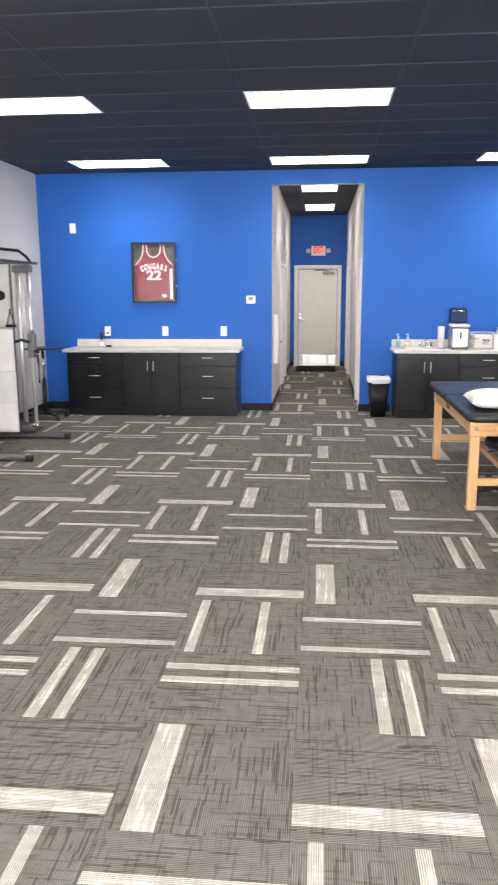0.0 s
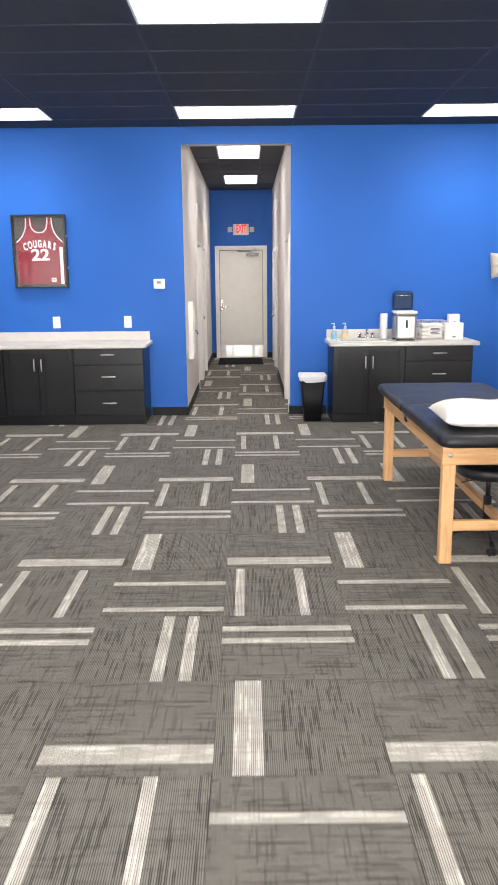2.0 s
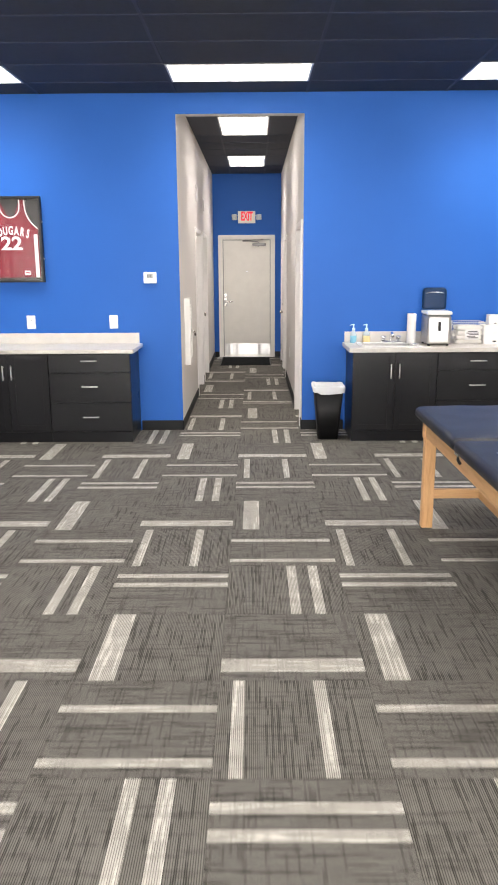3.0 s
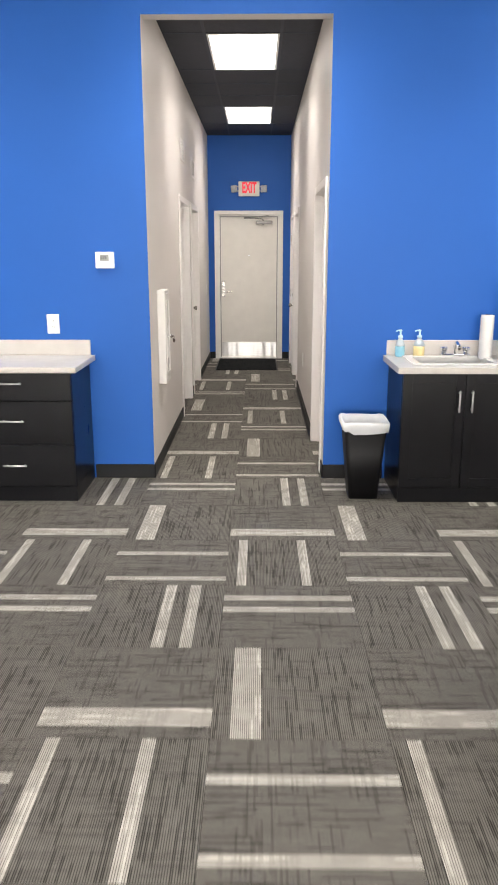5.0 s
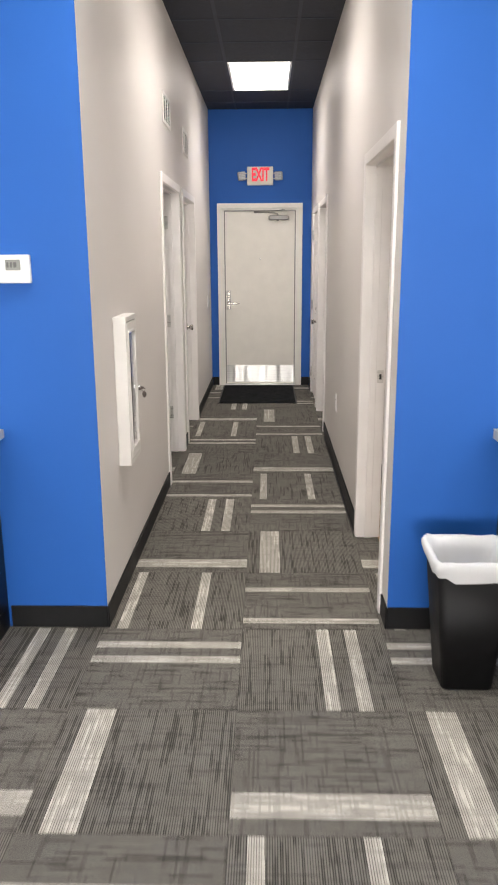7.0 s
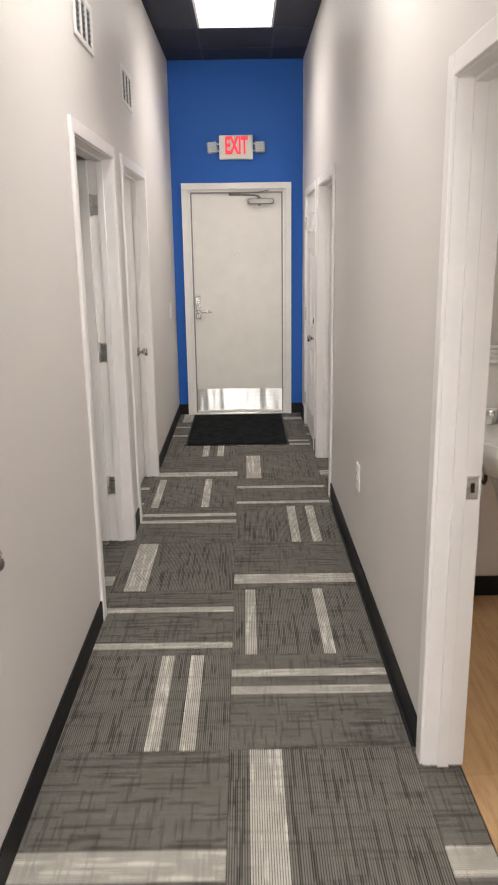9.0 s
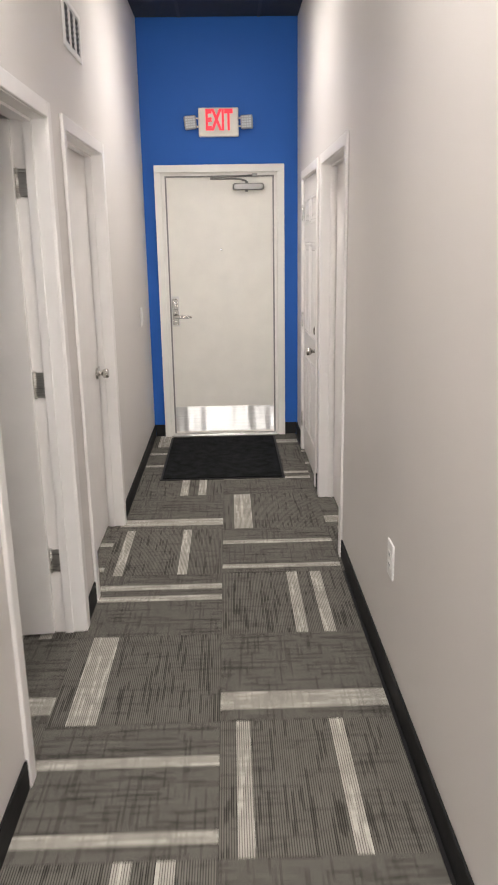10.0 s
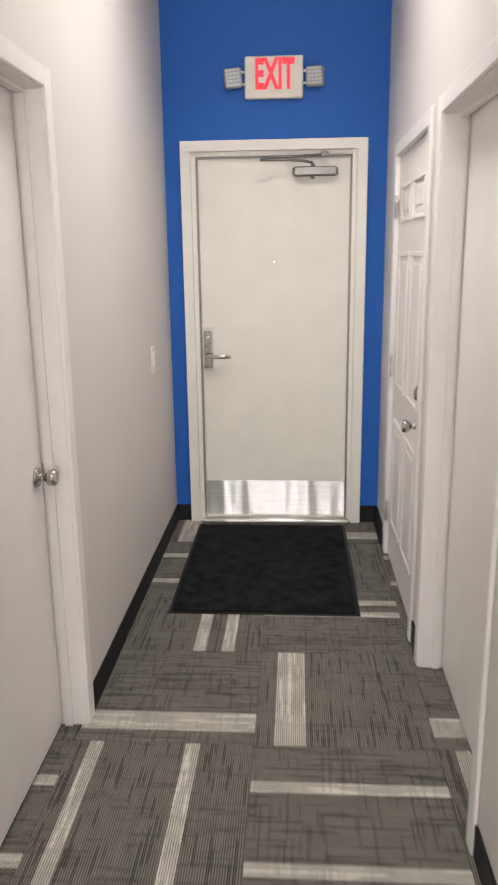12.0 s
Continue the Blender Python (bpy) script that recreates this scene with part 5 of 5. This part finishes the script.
# ---- corridor: fittings ----
ex = thing("exit_sign", "lit exit sign with red letters and two lamp heads", "exit sign", (0.015, YE, 2.505))
bm = bmesh.new()
box(bm, -0.155, 0.155, -0.045, -0.0005, -0.105, 0.105, 0.008, 3)
part("housing", bm, CREAM_PL, ex, "cream plastic housing")
bm = bmesh.new()
box(bm, -0.148, 0.148, -0.0465, -0.0452, -0.078, 0.098, 0.001)
part("face", bm, CREAM_PL, ex)
lettering("letters", "EXIT", 0.205, RED, ex, pose(0.003, -0.0478, 0.008, 90, 0, 0), 0.50, 0.0008, 0.0075)
for s in (-1, 1):
    for z in (0.025, -0.035):
        boxpart("arm", (*sorted((s * 0.156, s * 0.178)), -0.035, -0.02, z, z + 0.01), CREAM_PL, ex)
    bm = bmesh.new()
    box(bm, -0.047, 0.047, -0.055, -0.01, -0.05, 0.05, 0.012, 3)
    lh = part("lamp_head", bm, GREY_PL, ex, "grey emergency lamp head")
    lh.matrix_basis = pose(s * 0.222, 0, 0.0, 0, s * 2 - 4, -s * 6)
    bm = bmesh.new()
    for j in range(5):
        for i in range(4):
            box(bm, -0.037 + 0.019 * i, -0.021 + 0.019 * i, -0.0585, -0.0552, -0.0415 + 0.018 * j, -0.0285 + 0.018 * j, 0.0015)
    part("lens", bm, LENS, lh, "faceted clear lens")

dm = thing("door_mat", "black pile door mat with rubber edge before exit door", "mat", (-0.008, 11.885, 0.0005))
bm = bmesh.new()
box(bm, -0.44, 0.44, -0.585, 0.585, 0, 0.005, 0.002)
part("rubber_edge", bm, BIN_PL, dm, "thin rubber edge")
bm = bmesh.new()
box(bm, -0.422, 0.422, -0.567, 0.567, 0.0052, 0.011, 0.002)
part("surface", bm, MAT, dm)

# fire extinguisher cabinet
fx = thing("extinguisher_cabinet", "white recessed extinguisher cabinet with glass front and key", "cabinet", (HL, 6.662, 0.975))
bm = bmesh.new()
for q in ((-0.152, -0.1328, -0.35, 0.35), (0.1028, 0.12, -0.35, 0.35), (-0.1328, 0.1028, 0.325, 0.35), (-0.1328, 0.1028, -0.35, -0.325)):
    box(bm, 0.0005, 0.060, *q, 0.004, 2)
part("trim_frame", bm, WHITE_METAL, fx, "white metal trim")
bm = bmesh.new()
for q in ((-0.1296, -0.1024, -0.321, 0.321), (0.0624, 0.0998, -0.321, 0.321), (-0.1024, 0.0624, 0.272, 0.321), (-0.1024, 0.0624, -0.321, -0.272)):
    box(bm, 0.036, 0.062, *q, 0.003)
for q in ((-0.112, -0.1024, -0.284, 0.284), (0.0624, 0.072, -0.284, 0.284), (-0.1024, 0.0624, 0.272, 0.284), (-0.1024, 0.0624, -0.284, -0.272)):
    box(bm, 0.0615, 0.066, *q, 0.0015)
dr = part("door", bm, WHITE_METAL, fx, "white door frame")
bm = bmesh.new()
box(bm, 0.0565, 0.0595, -0.102, 0.062, -0.2715, 0.2715)
gl = part("pane", bm, THIN_GLASS, dr, "clear glass pane")
gl.visible_shadow = False
# inside is lined dark in place of the shade behind the pane
bm = bmesh.new()
box(bm, 0.0008, 0.006, -0.132, 0.102, -0.324, 0.324)
for q in ((-0.132, -0.1288, -0.324, 0.324), (0.0988, 0.102, -0.324, 0.324), (-0.1288, 0.0988, 0.320, 0.324), (-0.1288, 0.0988, -0.324, -0.320)):
    box(bm, 0.006, 0.035, *q)
part("back", bm, DARK_METAL, fx, "dark lining for the unlit inside")
bm = bmesh.new()
lathe(bm, [(0.014, 0.0618), (0.014, 0.074), (0.010, 0.079)], (0, 0.083, -0.012), 14, "X")
lk = part("lock", bm, CHROME, dr, "round chrome lock")
bm = bmesh.new()
box(bm, 0.079, 0.092, 0.079, 0.087, -0.017, -0.007, 0.001)
tube(bm, [(0.09 + 0.009 * math.sin(a), 0.083, -0.022 - 0.009 * math.cos(a)) for a in [0.63 * k for k in range(11)]], 0.002, 6)
lathe(bm, [(0.003, -0.062), (0.009, -0.054), (0.011, -0.043), (0.008, -0.034), (0.003, -0.031)], (0.094, 0.083, 0), 10)
part("key", bm, plain("dark_key_metal", lin(0.16, 0.13, 0.12), 0.35, 0.7), lk, "small dark hanging key")


def grille(y, z):
    """A stamped return grille: flat rim, two uprights, shallow blades over a dark sheet that stands for the unlit duct.
    """
    g = thing("air_grille", "white return air grille with dark slots high on wall", "vent", (HL, y, z), "air grilles of the corridor")
    w, h, rim = 0.195, 0.101, 0.03
    bm = bmesh.new()
    for q in ((-w, -w + rim, -h, h), (w - rim, w, -h, h), (-w + rim, w - rim, h - rim * 0.8, h), (-w + rim, w - rim, -h, -h + rim * 0.8)):
        box(bm, 0.0005, 0.010, *q, 0.003)
    part("frame", bm, TRIM, g)
    # the duct's darkness is a flat dark sheet on the closed wall
    boxpart("duct_shade", (0.0006, 0.0015, -w + rim, w - rim, -h + rim * 0.8, h - rim * 0.8), BACKING, g, label="flat dark sheet for the unlit duct")
    for k in range(7):
        zz = -h + 0.034 + k * (2 * h - 0.068) / 6
        bm = bmesh.new()
        box(bm, 0.002, 0.0045, -w + rim, w - rim, zz - 0.004, zz + 0.004)
        part("louvre", bm, DARK_METAL, g, "dark metal blade")
    for k in (-1, 1):
        bm = bmesh.new()
        box(bm, 0.002, 0.0095, k * 0.057 - 0.009, k * 0.057 + 0.009, -h + rim * 0.8, h - rim * 0.8)
        part("mullion", bm, TRIM, g)


grille(8.66, 2.563)
grille(9.87, 2.517)


def side_plate(x, y, z, s, kind, label, name):
    p = plate(name, 0, z, kind, label)
    p.matrix_basis = pose(x, y, z, 0, 0, 90 if s > 0 else -90)
    return p


side_plate(HR, 8.74, 0.505, -1, "outlet", "white outlet plate low on corridor wall", "wall_outlet")
side_plate(HL, 11.95, 1.08, 1, "switch", "white light switch on corridor wall near exit door", "light_switch")

# ---- washroom, seen through its doorway ----
bs = thing("wall_basin", "white wall-hung basin with chrome tap in washroom", "basin", (1.25, 8.43, 0.85))
bm = bmesh.new()
lp = tapered(bm, 0.20, 0.19, 0.245, 0.215, -0.14, 0.0, 0.07, n=7)
bm.faces.new(lp[0][::-1])
rim = tapered(bm, 0.17, 0.13, 0.215, 0.17, -0.11, 0.0, 0.06, n=7)
bm.faces.new(rim[0])
for i in range(len(lp[1])):
    k = (i + 1) % len(lp[1])
    bm.faces.new((lp[1][i], lp[1][k], rim[1][k], rim[1][i]))
for v in bm.verts:
    v.co.y -= 0.217
part("bowl", bm, PORCELAIN, bs)
bm = bmesh.new()
box(bm, -0.245, 0.245, -0.03, -0.001, 0.001, 0.07, 0.01, 3)
part("splash_ledge", bm, PORCELAIN, bs)
bm = bmesh.new()
tube(bm, [(-0.05, -0.035, 0.0), (-0.05, -0.04, 0.085), (-0.05, -0.06, 0.12), (-0.05, -0.11, 0.125), (-0.05, -0.15, 0.09)], 0.015)
for dx in (-0.10, 0.0):
    lathe(bm, [(0.022, 0.0), (0.018, 0.03), (0.026, 0.04), (0.022, 0.062), (0.01, 0.066)], (dx, -0.04, 0.0), 14)
part("tap", bm, CHROME, bs, "chrome tap")
bm = bmesh.new()
tube(bm, [(-0.06, -0.18, -0.14), (-0.06, -0.18, -0.26), (-0.06, -0.15, -0.31), (-0.06, -0.11, -0.28), (-0.06, -0.06, -0.24), (-0.06, -0.002, -0.24)], 0.02)
part("trap", bm, WHITE_PL, bs, "white waste trap")
bm = bmesh.new()
for x in (-0.1, 0.1):
    tube(bm, [(x, -0.05, -0.13), (x, -0.05, -0.26), (x, -0.03, -0.28), (x, -0.002, -0.28)], 0.008)
part("supply_pipes", bm, BLACK_PL, bs, "dark covered supply pipes")
mr = thing("wall_mirror", "wall mirror with white reeded frame above washroom basin", "mirror", (1.36, 8.43, 1.485))
bm = bmesh.new()
box(bm, -0.23, 0.23, -0.012, -0.001, -0.29, 0.29, 0.002)
part("mirror_pane", bm, plain("mirror_silver", lin(0.85, 0.86, 0.86), 0.02, 1.0, vary=0.0), mr)
for sx, sz, w, h in ((0, 1, 0.31, 0), (0, -1, 0.31, 0), (1, 0, 0, 0.285), (-1, 0, 0, 0.285)):
    bm = bmesh.new()
    for k in range(4):
        o = 0.0 + k * 0.019
        if sz:
            z = sz * (0.29 + o + 0.009)
            cyl(bm, (-w, -0.014, z), (w, -0.014, z), 0.011, n=10)
        else:
            x = sx * (0.23 + o + 0.009)
            cyl(bm, (x, -0.014, -h), (x, -0.014, h), 0.011, n=10)
    part("frame_side", bm, TRIM, mr, "white reeded frame")
baseboard(HR + TH, 8.43, 2.6, 8.43, (0, -1))
wl = thing("ceiling_light", "round white washroom ceiling light", "ceiling light", (1.6, 7.3, 2.7))
bm = bmesh.new()
lathe(bm, [(0.15, -0.001), (0.155, -0.02), (0.15, -0.03)], n=28)
part("base", bm, WHITE_PL, wl)
bm = bmesh.new()
lathe(bm, [(0.145, -0.0305), (0.13, -0.07), (0.08, -0.095), (0.01, -0.1)], n=28)
part("diffuser", bm, emitter("round_light_diffuser", (1, 0.95, 0.88, 1), 45.0), wl, "glowing white dome")


# ---- carpet tiles ----
S = 0.6096
STRIPES = {"A": ((0.067, 0.175),), "B": ((0.055, 0.104), (0.381, 0.430)), "C": ((0.322, 0.375), (0.441, 0.494))}
TURNED = {(-3, -2)}        # tiles laid the other way round
tile_meshes = {}


def tile_mesh(kind, u0, u1, v0, v1):
    """A carpet square (or an offcut u0..u1 by v0..v1 of it): stripes run along local y, edges eased down."""
    key = (kind, round(u0, 3), round(u1, 3), round(v0, 3), round(v1, 3))
    if key in tile_meshes:
        return tile_meshes[key]
    e, drop = 0.0022, -0.0025
    cuts = sorted({u0 + e, u1 - e, *[c for st in STRIPES[kind] for c in st if u0 + e < c < u1 - e]})
    bm = bmesh.new()
    lo = [bm.verts.new((c, v0 + e, 0)) for c in cuts]
    hi = [bm.verts.new((c, v1 - e, 0)) for c in cuts]
    lo2 = [bm.verts.new((c, v0, drop)) for c in cuts]
    hi2 = [bm.verts.new((c, v1, drop)) for c in cuts]
    for i in range(len(cuts) - 1):
        mid = (cuts[i] + cuts[i + 1]) / 2
        k = int(any(a < mid < b for a, b in STRIPES[kind]))
        for q in ((lo[i], lo[i + 1], hi[i + 1], hi[i]), (lo2[i], lo2[i + 1], lo[i + 1], lo[i]), (hi[i], hi[i + 1], hi2[i + 1], hi2[i])):
            bm.faces.new(q).material_index = k
    for c, row_lo, row_hi in ((u0, lo, hi), (u1, lo, hi)):
        i = 0 if c == u0 else -1
        a, b = bm.verts.new((c, v0 + e, drop)), bm.verts.new((c, v1 - e, drop))
        bm.faces.new((a, row_lo[i], row_hi[i], b) if c == u0 else (row_lo[i], a, b, row_hi[i]))
    bm.normal_update()
    for f in bm.faces:
        if f.normal.z < 0:
            f.normal_flip()
    me = bpy.data.meshes.new("carpet_tile")
    bm.to_mesh(me)
    bm.free()
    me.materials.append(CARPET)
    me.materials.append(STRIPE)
    tile_meshes[key] = me
    return me


def tile_at(r, c, x0=None, x1=None, y0=None, y1=None):
    """Mesh and pose of the tile in row r, column c, cut to the given world limits."""
    kind = "CBA"[r % 3]
    if (r, c) in TURNED:
        return tile_mesh(kind, 0, S, 0, S), pose((c + 1) * S, (r + 1) * S, 0, 0, 0, 180)
    ax, bx = max(c * S, x0 if x0 is not None else -99), min((c + 1) * S, x1 if x1 is not None else 99)
    ay, by = max(r * S, y0 if y0 is not None else -99), min((r + 1) * S, y1 if y1 is not None else 99)
    if bx - ax < 0.01 or by - ay < 0.01:
        return None
    if (r + c) % 2 == 0:        # laid crosswise
        me = tile_mesh(kind, ay - r * S, by - r * S, (c + 1) * S - bx, (c + 1) * S - ax)
        m = pose((c + 1) * S, r * S, 0, 0, 0, 90)
    else:
        me = tile_mesh(kind, ax - c * S, bx - c * S, ay - r * S, by - r * S)
        m = pose(c * S, r * S, 0)
    return me, m


bm = bmesh.new()
box(bm, XL - 0.05, XR + 0.05, YS - 0.05, YB + 0.05, -0.06, -0.0028)
box(bm, HL - 2.7, HR + 0.115, YB + 0.05, YE + 0.05, -0.06, -0.0028)
floor = structure("floor", bm, BASE, "grey carpet tiles with pale stripes laid quarter-turned", "floor")


def lay(r, c, **lim):
    got = tile_at(r, c, **lim)
    if got:
        ob = new("carpet_tile", got[0])
        ob.matrix_basis = got[1]
        ob.parent = floor


for r in range(-5, 11):
    for c in range(-7, 8):
        lay(r, c, x0=XL, x1=XR, y1=YB + 0.06)
for r in range(10, 21):
    for c in (-3, -2, -1, 0, 1):
        # column 1 slivers left out: black subfloor shows as shade along the wall base
        if c == 1 and r in (12, 13, 14, 15, 20) or c < -1 and r not in (13, 14, 15, 16, 17):
            continue
        lay(r, c, y0=YB + 0.06, x1=HR + 0.115, y1=YE + 0.02)

# the part of the floor behind, in one piece
rest = bmesh.new()
for r in range(-11, -5):
    for c in range(-7, 8):
        got = tile_at(r, c, x0=XL, x1=XR, y0=YS)
        if got:
            tmp = got[0].copy()
            tmp.transform(got[1])
            rest.from_mesh(tmp)
            bpy.data.meshes.remove(tmp)
ob = new("carpet_field", finish("carpet_field", rest, [CARPET, STRIPE]))
ob.parent = floor
tagged(ob, kind="stuff")

# washroom planks
bm = bmesh.new()
box(bm, HR + 0.115, 2.6, YB + TH, 8.43, -0.06, -0.004)
wf = structure("floor_washroom", bm, BASE, "warm oak-look plank floor of the washroom", "floor")
plank_mesh = {}
rp = random.Random(7)
for i in range(12):
    x0 = HR + 0.117 + i * 0.155
    y = YB + TH - rp.uniform(0, 0.8)
    while y < 8.43:
        a, b = max(y, YB + TH), min(y + 1.2, 8.43)
        if b - a > 0.03:
            key = round(b - a, 2)
            if key not in plank_mesh:
                bm = bmesh.new()
                box(bm, 0.0006, 0.1544, 0, b - a - 0.0012, -0.004, 0.002, 0.0008)
                plank_mesh[key] = finish("plank", bm, PLANK)
            p = new("plank", plank_mesh[key])
            p.location = (x0, a, 0)
            p.parent = wf
        y += 1.2
